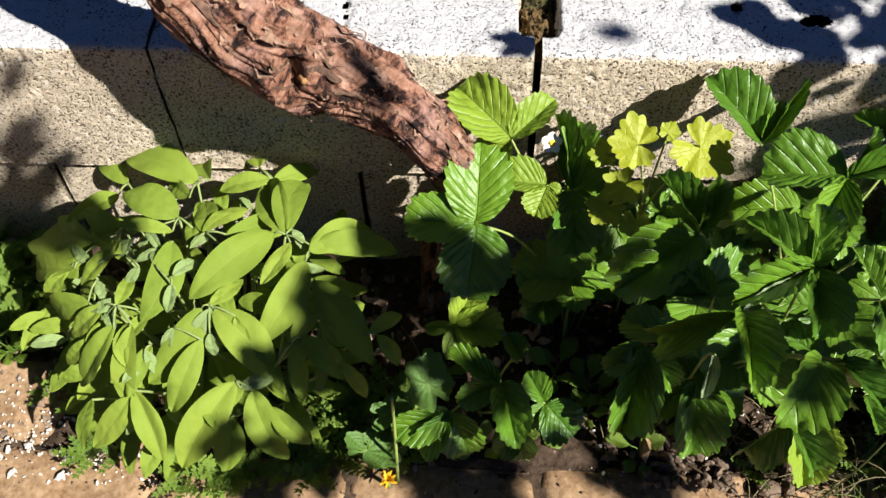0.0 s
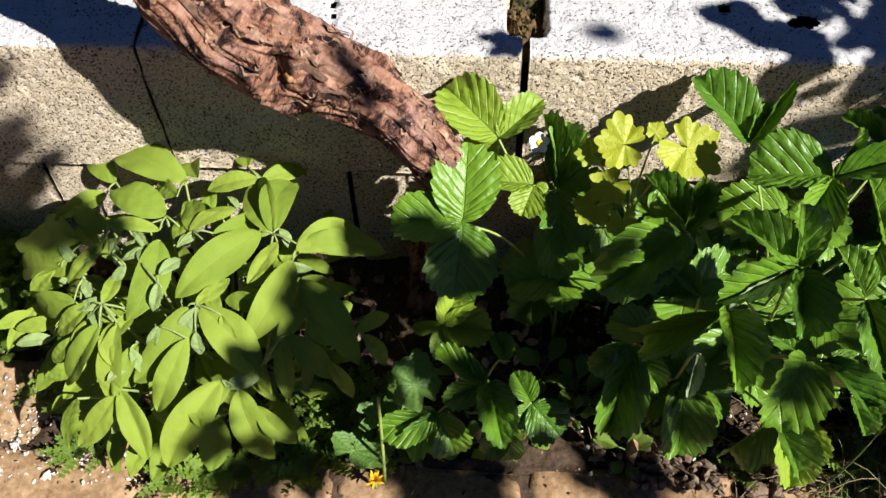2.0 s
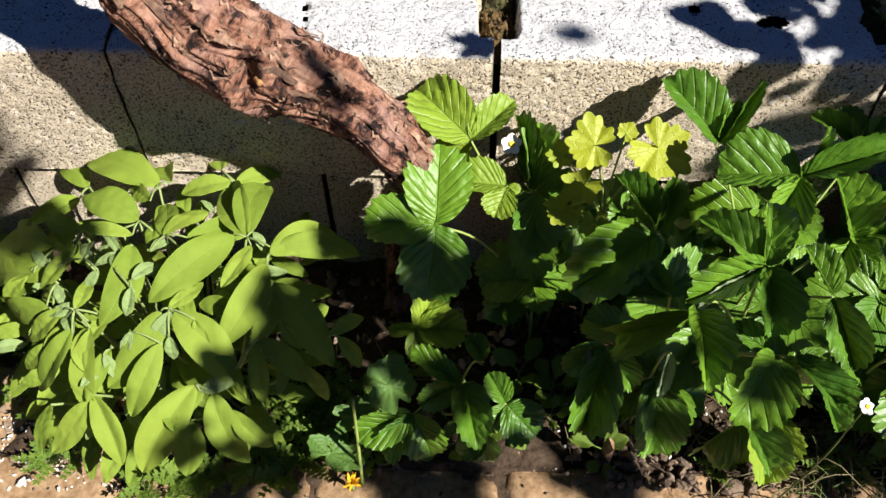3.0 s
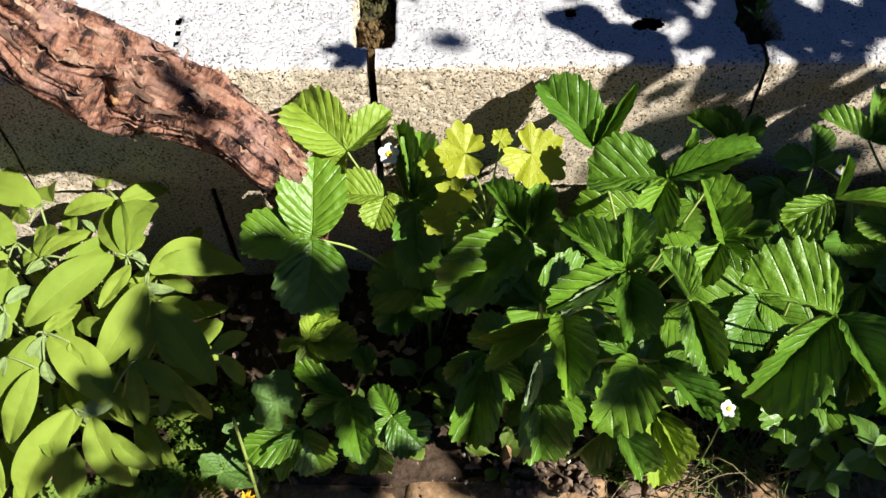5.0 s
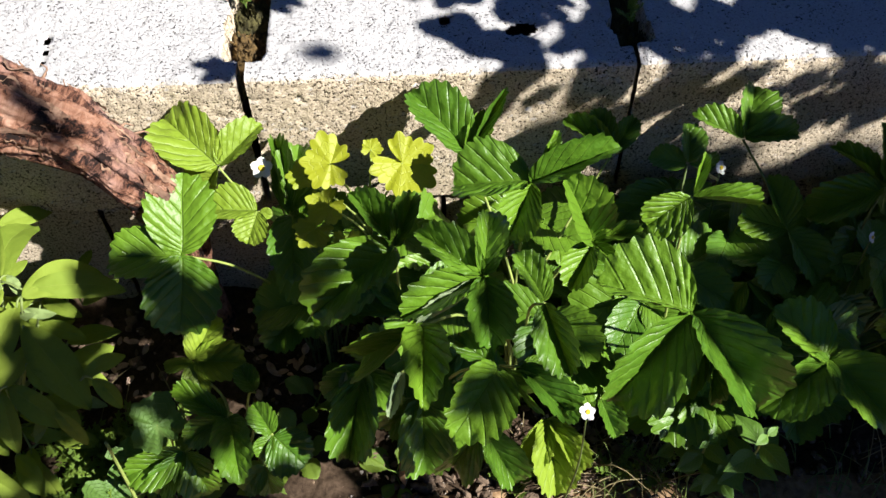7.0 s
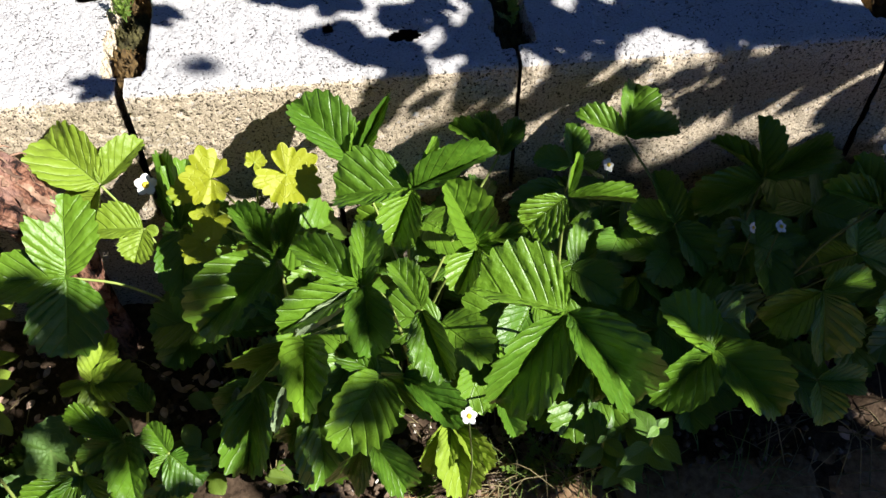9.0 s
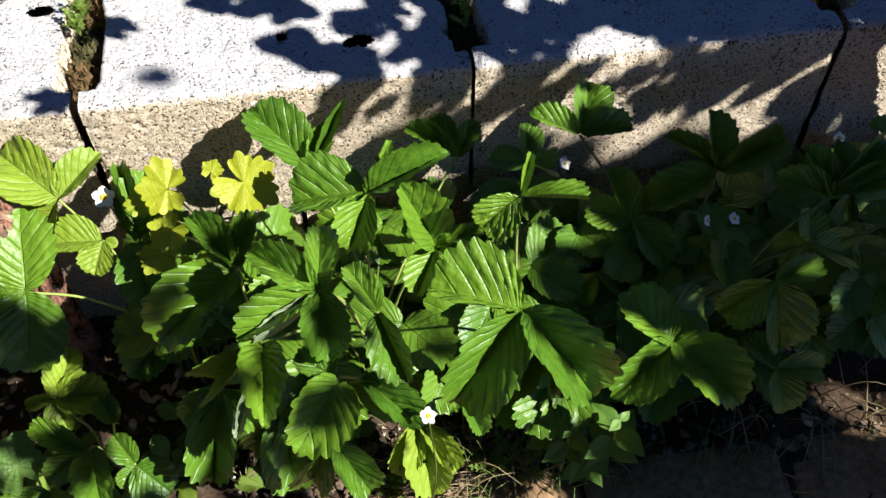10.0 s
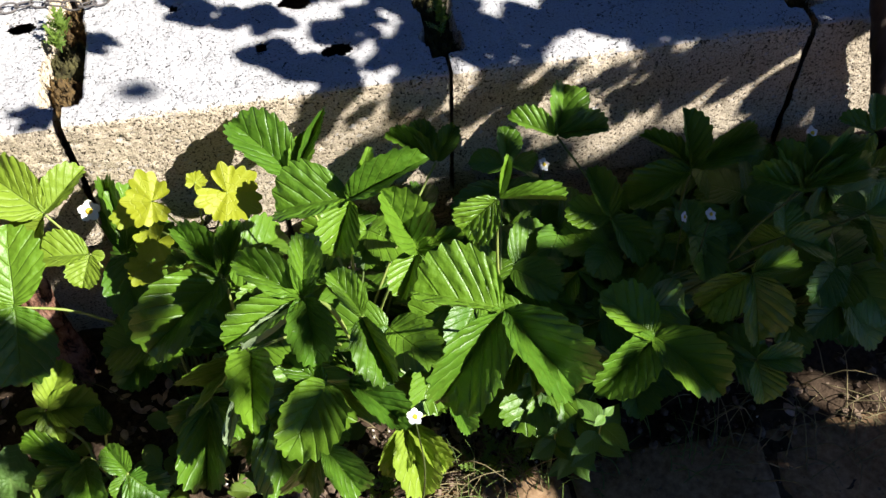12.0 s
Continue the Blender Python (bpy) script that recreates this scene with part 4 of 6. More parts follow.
def fill_leaves():
    """The lower storey of the strawberry plants."""
    rs = np.random.RandomState(21)
    plants = [straw_a, straw_b, straw_c, straw_d, straw_e, straw_f]
    for k in range(152):
        x, y = rs.uniform(-0.02, 0.95), rs.uniform(-0.24, -0.03)
        if k >= 74:
            x, y = rs.uniform(0.42, 0.98), rs.uniform(-0.16, -0.03)
        if x < 0.13 and y < -0.06:
            continue
        z = rs.uniform(0.05, 0.21)
        if k >= 118:
            x, y, z = rs.uniform(0.36, 0.60), rs.uniform(-0.26, -0.14), rs.uniform(0.05, 0.17)
        if k >= 136:
            x, y, z = rs.uniform(0.03, 0.22), rs.uniform(-0.14, -0.05), rs.uniform(0.10, 0.20)
        p = min(plants, key=lambda q: (q.location.x - x) ** 2 + (q.location.y - y) ** 2)
        head = rs.uniform(0, 360)
        tips = []
        for turn in (-75, 0, 75):
            w, ln = radians(head + turn + rs.uniform(-12, 12)), rs.uniform(0.045, 0.07)
            tips.append(((x + ln * math.cos(w), min(y + ln * math.sin(w), -0.012), z + rs.uniform(-0.03, 0.005)), rs.uniform(0.85, 1.05), rs.uniform(5, 40), rs.uniform(5, 40)))
        leaf(p, (x, y, z), tips, 37, 11, 0.75, STEM_DARK)


fill_leaves()


def fill_sage():
    rs = np.random.RandomState(8)
    for k in range(90):
        w, d = rs.uniform(0, 6.28), rs.uniform(0.02, 0.135)
        x, y = -0.37 + 1.15 * d * math.cos(w), -0.18 + d * 0.9 * math.sin(w)
        if y > -0.03:
            continue
        z = rs.uniform(0.03, 0.12) * (1 - (d / 0.24) ** 2)
        w += rs.uniform(-0.8, 0.8)
        ln = rs.uniform(0.035, 0.07)
        sage_leaf(sage, (x, y, z), (x + ln * math.cos(w), min(y + ln * math.sin(w), -0.01), z - rs.uniform(0.0, 0.03)), rs.uniform(0.38, 0.5))


sage_leaf(sage, (-0.522, -0.116, 0.125), (-0.578, -0.087, 0.117), 0.42)
sage_leaf(sage, (-0.524, -0.115, 0.120), (-0.570, -0.125, 0.112), 0.40)
sage_leaf(sage, (-0.527, -0.115, 0.115), (-0.555, -0.155, 0.107), 0.45)
sage_leaf(sage, (-0.497, -0.096, 0.135), (-0.553, -0.091, 0.127), 0.40)
sage_leaf(sage, (-0.501, -0.164, 0.110), (-0.542, -0.163, 0.102), 0.48)
sage_leaf(sage, (-0.363, -0.122, 0.190), (-0.376, -0.072, 0.182), 0.40)
sage_leaf(sage, (-0.381, -0.209, 0.170), (-0.392, -0.167, 0.162), 0.42)
sage_leaf(sage, (-0.436, -0.153, 0.170), (-0.451, -0.125, 0.162), 0.45)
sage_leaf(sage, (-0.389, -0.155, 0.165), (-0.367, -0.142, 0.157), 0.45)
sage_leaf(sage, (-0.463, -0.188, 0.150), (-0.486, -0.159, 0.142), 0.42)
sage_leaf(sage, (-0.443, -0.222, 0.150), (-0.461, -0.194, 0.142), 0.45)
sage_leaf(sage, (-0.438, -0.135, 0.160), (-0.436, -0.105, 0.152), 0.40)
fill_sage()


def outer_sage():
    """Smaller leaves between the large ones on the dome of the bush."""
    rs = np.random.RandomState(18)
    for k in range(72):
        x, y = rs.uniform(-0.55, -0.22), rs.uniform(-0.30, -0.05)
        if x < -0.46 and y < -0.22:
            continue
        out = ((x + 0.38) / 0.24) ** 2 + ((y + 0.18) / 0.17) ** 2
        if out > 1:
            continue
        z = (0.215 - 0.12 * out) * (0.85 if x < -0.5 else 1) - rs.uniform(0.01, 0.04)
        w = math.atan2(y + 0.16, x + 0.37) + rs.uniform(-1.0, 1.0)
        ln = rs.uniform(0.028, 0.052)
        sage_leaf(sage, (x, y, z), (x + ln * math.cos(w), min(y + ln * math.sin(w), -0.01), z + rs.uniform(-0.02, 0.012)), rs.uniform(0.36, 0.46))


outer_sage()
sage_stems()


def joined(pieces):
    v, f, uv = [], [], []
    for co, faces, u in pieces:
        o = len(v)
        v += [tuple(p) for p in co]
        f += [tuple(i + o for i in q) for q in faces]
        uv += [tuple(p) for p in u]
    return v, f, uv


# ---- small flowers and herbs ----
def lobed(radius, lobes, cut, teeth, tooth, rings=7, segs=90, cup=0.1, seed=1, gap=0.25):
    """A round lobed leaf about its stalk: places and uv. The stalk side points to -x."""
    rs = np.random.RandomState(seed)
    v, uv = [], []
    for i in range(rings + 1):
        f = i / rings
        for k in range(segs):
            w = 2 * math.pi * k / segs - math.pi
            r = radius * (1 - cut + cut * abs(math.cos(w * lobes / 2)) ** 0.6) * (1 + 0.16 * math.sin(2 * w + seed * 1.7) + 0.10 * math.sin(5 * w + seed))
            r *= 1 + tooth * (abs((w * teeth / (2 * math.pi)) % 1 - 0.5) * 2 - 0.5)
            r *= 1 - gap * math.exp(-((abs(w) - math.pi) / 0.25) ** 2) * 2.2 if gap else 1
            r = max(r, 0.05 * radius) * f
            z = cup * radius * f * f + 0.06 * radius * f * math.sin(3 * w + seed) + 0.03 * radius * f * math.sin(11 * w + seed * 2)
            v.append((r * math.cos(w), r * math.sin(w), z))
            uv.append((f, 0.5 + 0.5 * (((w * lobes / (2 * math.pi)) % 1) * 2 - 1) * f))
    faces = []
    for i in range(rings):
        for k in range(segs):
            k2 = (k + 1) % segs
            faces.append((i * segs + k, (i + 1) * segs + k, (i + 1) * segs + k2, i * segs + k2))
    return np.array(v), faces, uv


def disc_leaf(name, at, radius, lobes, cut, teeth, tooth, material, parent, head=0.0, tilt=(0, 0), seed=1, label="", cup=0.1):
    co, faces, uv = lobed(radius, lobes, cut, teeth, tooth, seed=seed, cup=cup)
    m = np.array(Euler((radians(tilt[0]), radians(tilt[1]), radians(head))).to_matrix())
    return part(name, mesh_of(name, co @ m.T + np.array(at), faces, material, uv), parent, label)


def flower(at, root, radius=0.011, tilt=(-30, 10)):
    """A white strawberry flower of five petals on its stalk."""
    top = thing("strawberry_flower", at, "small white strawberry flower with a yellow eye on a thin stalk", "flower", "strawberry flowers")
    m = np.array(Euler((radians(tilt[0]), radians(tilt[1]), 0.3)).to_matrix())
    for k in range(5):
        co, uv = blade(radius, radius * 0.95, 8, 7, straw_shape, fold=-0.1, arch=-0.12, seed=k + 3)
        w = 2 * math.pi * k / 5
        rz = np.array(Euler((0, 0, w)).to_matrix())
        part("petal", mesh_of("petal", (co @ rz.T + np.array((0, 0, 0.0004 * k))) @ m.T + np.array(at), grid_faces(8, 7), PETAL, uv), top)
    bm = bmesh.new()
    bmesh.ops.create_icosphere(bm, subdivisions=2, radius=radius * 0.30)
    for q in bm.verts:
        q.co = Vector((q.co.x, q.co.y, q.co.z * 0.6 + 0.001)) * (1 + 0.12 * noise.noise(q.co * 900))
    me = bpy.data.meshes.new("eye")
    bm.to_mesh(me)
    bm.free()
    me.materials.append(YOLK)
    me.transform(Matrix.Translation(at) @ Matrix(m).to_4x4())
    part("eye", me, top, "yellow eye")
    a, r = Vector(at), Vector(root)
    part("stalk", tube_mesh("stalk", [r, r.lerp(a, 0.5) + Vector((0.01, 0, 0.02)), a - Vector((0, 0, 0.001))], [0.0011, 0.0007], STEM_DARK, 6, 12), top)


flower((0.016, -0.068, 0.292), (0.05, -0.10, -0.02), 0.0115, (42, -6))
flower((0.299, -0.366, 0.312), (0.292, -0.345, -0.02), 0.0075, (28, 10))
flower((0.492, -0.058, 0.250), (0.45, -0.14, -0.02), 0.008, (40, 20))
flower((0.636, -0.176, 0.270), (0.62, -0.17, -0.02), 0.007, (30, 10))
flower((0.612, -0.168, 0.262), (0.60, -0.17, -0.02), 0.006, (50, 30))
flower((0.80, -0.07, 0.25), (0.75, -0.14, -0.02), 0.0085, (40, 0))
flower((0.855, -0.09, 0.29), (0.80, -0.14, -0.02), 0.010, (50, 0))


def palmate(radius, seed, cup=0.12):
    """A flat leaf of five blunt lobes round its stalk, each lobe with three rounded teeth: places, faces and uv. The stalk side points to -x."""
    rs = np.random.RandomState(seed)
    heads = np.radians([-128, -64, 0, 64, 128]) + rs.uniform(-0.08, 0.08, 5)
    reach = np.array((0.78, 0.95, 1.05, 0.95, 0.78)) * rs.uniform(0.9, 1.1, 5)
    rings, segs = 9, 150
    v, uv = [], []
    for i in range(rings + 1):
        f = i / rings
        for k in range(segs):
            w = 2 * math.pi * k / segs - math.pi
            r, best = 0.16, 0.0
            for h, ln in zip(heads, reach):
                d = abs((w - h + math.pi) % (2 * math.pi) - math.pi)
                lobe = ln * max(0.0, 1 - (d / 0.80) ** 2.4) ** 0.5 * (1 - 0.17 * (1 - abs(math.cos(d * 6.5))))
                if lobe > r:
                    r, best = lobe, d
            r *= radius * (1 - 0.75 * math.exp(-((abs(w) - math.pi) / 0.20) ** 2)) * f
            z = cup * radius * f * f - 0.10 * radius * f * min(best / 0.6, 1) + 0.05 * radius * f * math.sin(3 * w + seed) + 0.03 * radius * f * f * math.sin(9 * w + seed * 2)
            v.append((r * math.cos(w), r * math.sin(w), z))
            uv.append((f, 0.5 + 0.5 * min(best / 0.6, 1)))
    faces = [(i * segs + k, (i + 1) * segs + k, (i + 1) * segs + (k + 1) % segs, i * segs + (k + 1) % segs) for i in range(rings) for k in range(segs)]
    return np.array(v), faces, uv


def yellow_herb():
    p = thing("celandine_plant", (0.12, -0.08, -0.02), "yellowing lobed-leaved herb growing between strawberry leaves at the wall", "herb")
    spots = [((0.158, -0.094, 0.318), 0.040, -35, (30, 4)), ((0.092, -0.116, 0.345), 0.031, 165, (34, -6)), ((0.086, -0.128, 0.300), 0.024, 215, (24, -10)), ((0.064, -0.112, 0.326), 0.017, 170, (30, -10)), ((0.128, -0.078, 0.322), 0.013, 60, (40, 0)), ((0.070, -0.136, 0.275), 0.024, 230, (18, 0)), ((0.10, -0.145, 0.262), 0.022, 280, (22, 10))]
    for k, (at, r, head, tilt) in enumerate(spots):
        co, f, uv = palmate(r, k + 3)
        m = np.array((Euler((radians(tilt[0]), radians(tilt[1]), 0)).to_matrix() @ Euler((0, 0, radians(head))).to_matrix()))
        part("leaf", mesh_of("leaf", co @ m.T + np.array(at), f, YELLOW_LEAF, uv), p)
        a = Vector(at)
        part("stalk", tube_mesh("stalk", [(0.12, -0.08, -0.02), (0.118, -0.085, a.z * 0.6), a], [0.0016, 0.001], STEM, 6, 12), p)


yellow_herb()


# ---- canes and leaves overhead, which throw the dappled shade ----
def cane(points, r0, r1):
    part("cane", tube_mesh("cane", points, [r0, r1], BARK_PLAIN, 8, 40), grapevine, "thin brown cane")


BARK_PLAIN = plain_material("cane_bark", (0.08, 0.05, 0.03), (0.24, 0.15, 0.09), 60)
GRAPE_MESHES = []
for k in range(4):
    co, faces, uv = lobed(0.5, 5, (0.06, 0.13, 0.04, 0.16)[k], 20, 0.05, rings=4, segs=75, cup=0.12, seed=k + 1)
    GRAPE_MESHES.append(mesh_of("grape_leaf", co, faces, GRAPE_LEAF, uv))


def grape_leaf(at, size, seed):
    """A vine leaf that faces the light."""
    rs = np.random.RandomState(seed)
    ob = part("grape_leaf", GRAPE_MESHES[seed % 4], grapevine)
    turn = SUN.to_track_quat("Z", "Y").to_matrix().to_4x4()
    wild = Euler((rs.uniform(-0.6, 0.6), rs.uniform(-0.6, 0.6), rs.uniform(0, 6.28))).to_matrix().to_4x4()
    ob.matrix_basis = Matrix.Translation(at) @ turn @ wild @ Matrix.Scale(size * 1.12, 4)


cane([(-0.1, -0.35, 1.9), (0.3, -0.4, 1.95), (0.8, -0.4, 1.75), (1.3, -0.28, 1.4), (1.55, -0.15, 1.1)], 0.012, 0.005)
cane([(0.8, -0.4, 1.75), (1.6, -0.3, 1.45), (2.0, -0.55, 1.2), (2.2, -0.7, 0.95)], 0.008, 0.004)
cane([(0.3, -0.4, 1.95), (0.7, -0.15, 1.6), (0.95, 0.02, 1.25), (1.08, 0.05, 0.95)], 0.008, 0.004)
# unseen leaves, each set on the sun's line to shade a chosen spot
grape_leaf((0.734, -0.231, 0.929), 0.055, 1)
grape_leaf((0.779, -0.313, 0.929), 0.075, 2)
grape_leaf((0.830, -0.270, 0.929), 0.050, 3)
grape_leaf((0.888, -0.323, 0.929), 0.070, 4)
grape_leaf((0.858, -0.256, 0.929), 0.045, 5)
grape_leaf((0.907, -0.349, 0.929), 0.060, 6)
grape_leaf((0.932, -0.280, 0.929), 0.080, 7)
grape_leaf((0.970, -0.303, 0.929), 0.075, 8)
grape_leaf((1.013, -0.305, 0.929), 0.060, 9)
grape_leaf((1.054, -0.291, 0.929), 0.075, 10)
grape_leaf((1.102, -0.291, 0.929), 0.070, 11)
grape_leaf((1.158, -0.297, 0.929), 0.070, 12)
grape_leaf((1.204, -0.321, 0.929), 0.065, 13)
grape_leaf((1.249, -0.345, 0.929), 0.100, 14)
grape_leaf((1.296, -0.354, 0.929), 0.100, 15)
grape_leaf((1.387, -0.313, 0.929), 0.100, 16)
grape_leaf((1.185, -0.272, 0.929), 0.100, 17)
grape_leaf((0.662, -0.194, 0.929), 0.050, 18)
grape_leaf((0.566, -0.235, 0.929), 0.040, 19)
grape_leaf((0.507, -0.341, 0.929), 0.035, 20)
grape_leaf((0.803, -0.189, 0.929), 0.050, 21)
grape_leaf((0.890, -0.212, 0.929), 0.060, 22)
grape_leaf((0.954, -0.337, 0.929), 0.020, 23)
grape_leaf((0.993, -0.338, 0.929), 0.022, 24)
grape_leaf((1.028, -0.333, 0.929), 0.020, 25)
grape_leaf((0.958, -0.258, 0.929), 0.040, 26)
grape_leaf((1.322, -0.790, 1.699), 0.030, 27)
grape_leaf((0.782, -0.348, 0.887), 0.050, 28)
grape_leaf((0.950, -0.348, 0.868), 0.022, 29)
grape_leaf((0.977, -0.348, 0.892), 0.030, 30)
grape_leaf((1.009, -0.348, 0.874), 0.035, 31)
grape_leaf((1.042, -0.348, 0.892), 0.020, 32)
grape_leaf((1.056, -0.348, 0.848), 0.030, 33)
grape_leaf((1.092, -0.348, 0.871), 0.030, 34)
grape_leaf((1.130, -0.348, 0.834), 0.040, 35)
grape_leaf((1.150, -0.348, 0.877), 0.030, 36)
grape_leaf((1.295, -0.348, 0.790), 0.080, 38)
grape_leaf((0.935, -0.348, 0.861), 0.045, 39)
grape_leaf((0.961, -0.348, 0.873), 0.045, 40)
grape_leaf((0.901, -0.348, 0.879), 0.025, 44)
grape_leaf((0.865, -0.348, 0.880), 0.025, 45)
grape_leaf((0.819, -0.348, 0.871), 0.020, 46)
grape_leaf((0.949, -0.348, 0.800), 0.025, 47)
grape_leaf((0.975, -0.351, 0.929), 0.035, 48)
grape_leaf((1.012, -0.345, 0.929), 0.035, 49)
grape_leaf((1.152, -0.342, 0.929), 0.040, 50)
grape_leaf((1.182, -0.338, 0.929), 0.040, 51)
grape_leaf((1.139, -0.348, 0.894), 0.030, 52)
grape_leaf((1.158, -0.348, 0.858), 0.025, 53)
grape_leaf((1.108, -0.348, 0.849), 0.020, 54)
grape_leaf((0.892, -0.982, 1.807), 0.060, 55)
grape_leaf((0.671, -0.818, 1.640), 0.030, 56)
grape_leaf((1.343, -1.092, 2.061), 0.030, 62)
grape_leaf((1.350, -1.092, 2.034), 0.030, 63)
grape_leaf((1.356, -1.092, 2.007), 0.028, 64)
grape_leaf((0.862, -0.892, 1.288), 0.090, 65)
grape_leaf((0.838, -0.931, 1.258), 0.080, 66)
grape_leaf((0.943, -0.857, 1.388), 0.050, 73)
grape_leaf((0.990, -0.903, 1.388), 0.070, 74)
grape_leaf((0.752, -1.013, 1.118), 0.070, 76)
grape_leaf((1.114, -0.779, 1.408), 0.040, 77)
grape_leaf((1.139, -0.527, 0.970), 0.080, 80)
grape_leaf((1.185, -0.495, 0.970), 0.070, 81)
grape_leaf((1.054, -0.507, 1.000), 0.050, 82)
grape_leaf((1.099, -0.577, 1.000), 0.060, 83)
grape_leaf((0.872, -0.919, 1.238), 0.070, 85)
grape_leaf((0.788, -0.991, 1.118), 0.080, 86)
grape_leaf((1.186, -0.840, 1.438), 0.040, 88)
grape_leaf((1.264, -0.899, 1.468), 0.045, 90)
grape_leaf((1.062, -0.962, 1.188), 0.040, 98)
grape_leaf((1.015, -0.993, 1.188), 0.050, 99)
grape_leaf((0.943, -0.923, 1.238), 0.040, 100)
grape_leaf((1.498, -1.015, 1.468), 0.030, 103)
grape_leaf((0.999, -0.890, 1.388), 0.035, 104)
grape_leaf((0.956, -0.855, 1.398), 0.035, 105)
grape_leaf((1.423, -0.702, 1.408), 0.040, 106)
grape_leaf((1.406, -0.867, 1.438), 0.035, 107)
grape_leaf((1.536, -0.870, 1.438), 0.050, 108)
grape_leaf((1.339, -0.989, 1.258), 0.070, 117)
grape_leaf((1.019, -0.979, 1.178), 0.050, 119)
grape_leaf((0.967, -0.915, 1.238), 0.040, 120)
grape_leaf((0.875, -0.970, 1.258), 0.050, 121)
grape_leaf((0.840, -0.948, 1.288), 0.040, 122)
grape_leaf((0.923, -0.858, 1.218), 0.035, 123)
grape_leaf((0.962, -0.931, 1.218), 0.040, 124)
grape_leaf((0.899, -0.812, 1.218), 0.030, 126)
grape_leaf((0.791, -0.730, 1.118), 0.050, 131)
grape_leaf((0.804, -0.901, 1.238), 0.050, 132)
grape_leaf((0.866, -0.945, 1.238), 0.050, 133)
grape_leaf((0.821, -0.980, 1.238), 0.060, 134)
grape_leaf((0.776, -0.858, 1.238), 0.040, 135)
grape_leaf((0.713, -0.924, 1.238), 0.050, 136)
grape_leaf((0.753, -0.884, 1.238), 0.045, 137)
grape_leaf((0.801, -0.940, 1.238), 0.050, 139)
grape_leaf((0.821, -0.885, 1.238), 0.050, 140)
grape_leaf((0.840, -0.992, 1.238), 0.070, 141)
grape_leaf((0.723, -1.014, 1.238), 0.050, 143)
grape_leaf((0.890, -0.894, 1.338), 0.060, 144)
grape_leaf((0.912, -0.940, 1.338), 0.070, 145)
grape_leaf((0.861, -0.942, 1.338), 0.050, 146)
grape_leaf((0.884, -0.969, 1.318), 0.070, 147)
grape_leaf((1.984, -1.231, 1.699), 0.067, 1502)
grape_leaf((1.380, -0.998, 1.674), 0.036, 1511)
grape_leaf((1.590, -1.158, 1.885), 0.019, 1512)
grape_leaf((1.395, -1.059, 1.615), 0.045, 1513)
grape_leaf((1.543, -1.214, 1.635), 0.064, 1517)
grape_leaf((1.501, -1.145, 1.648), 0.019, 1521)
grape_leaf((1.576, -1.104, 1.627), 0.030, 1523)
grape_leaf((1.677, -0.912, 1.717), 0.074, 1529)
grape_leaf((1.484, -1.167, 1.745), 0.031, 1544)
grape_leaf((1.464, -1.133, 1.805), 0.049, 1547)
grape_leaf((1.251, -1.041, 1.505), 0.022, 1555)
grape_leaf((1.496, -1.221, 1.668), 0.024, 1557)
grape_leaf((1.466, -1.197, 1.763), 0.034, 1559)
grape_leaf((1.759, -0.883, 1.655), 0.049, 1561)
grape_leaf((1.746, -0.834, 1.460), 0.030, 1565)
grape_leaf((1.766, -1.113, 1.538), 0.042, 1571)
grape_leaf((1.901, -0.982, 1.485), 0.074, 1573)
grape_leaf((1.189, -1.169, 1.390), 0.074, 1579)
grape_leaf((1.005, -1.024, 1.150), 0.074, 1580)
grape_leaf((1.193, -1.119, 1.307), 0.074, 1581)
grape_leaf((1.433, -1.169, 1.406), 0.074, 1584)
grape_leaf((1.248, -1.025, 1.160), 0.074, 1585)
grape_leaf((1.154, -1.179, 1.668), 0.074, 1602)
grape_leaf((1.250, -1.196, 1.491), 0.057, 1607)
grape_leaf((0.674, -0.858, 1.522), 0.074, 1609)
grape_leaf((0.407, -0.711, 1.209), 0.074, 1610)
grape_leaf((0.714, -0.906, 1.478), 0.074, 1612)
grape_leaf((1.085, -1.066, 1.619), 0.052, 1619)
grape_leaf((1.289, -1.190, 1.602), 0.035, 1627)
grape_leaf((0.903, -1.101, 1.366), 0.042, 1633)
grape_leaf((1.525, -1.077, 1.531), 0.028, 1640)
grape_leaf((1.716, -1.148, 1.398), 0.045, 1641)
grape_leaf((1.908, -1.231, 1.702), 0.019, 1652)
grape_leaf((1.754, -0.978, 1.435), 0.037, 1658)
grape_leaf((1.733, -0.969, 1.446), 0.032, 1690)
grape_leaf((1.222, -1.176, 1.488), 0.042, 2629)
grape_leaf((1.392, -1.124, 1.592), 0.056, 4711)


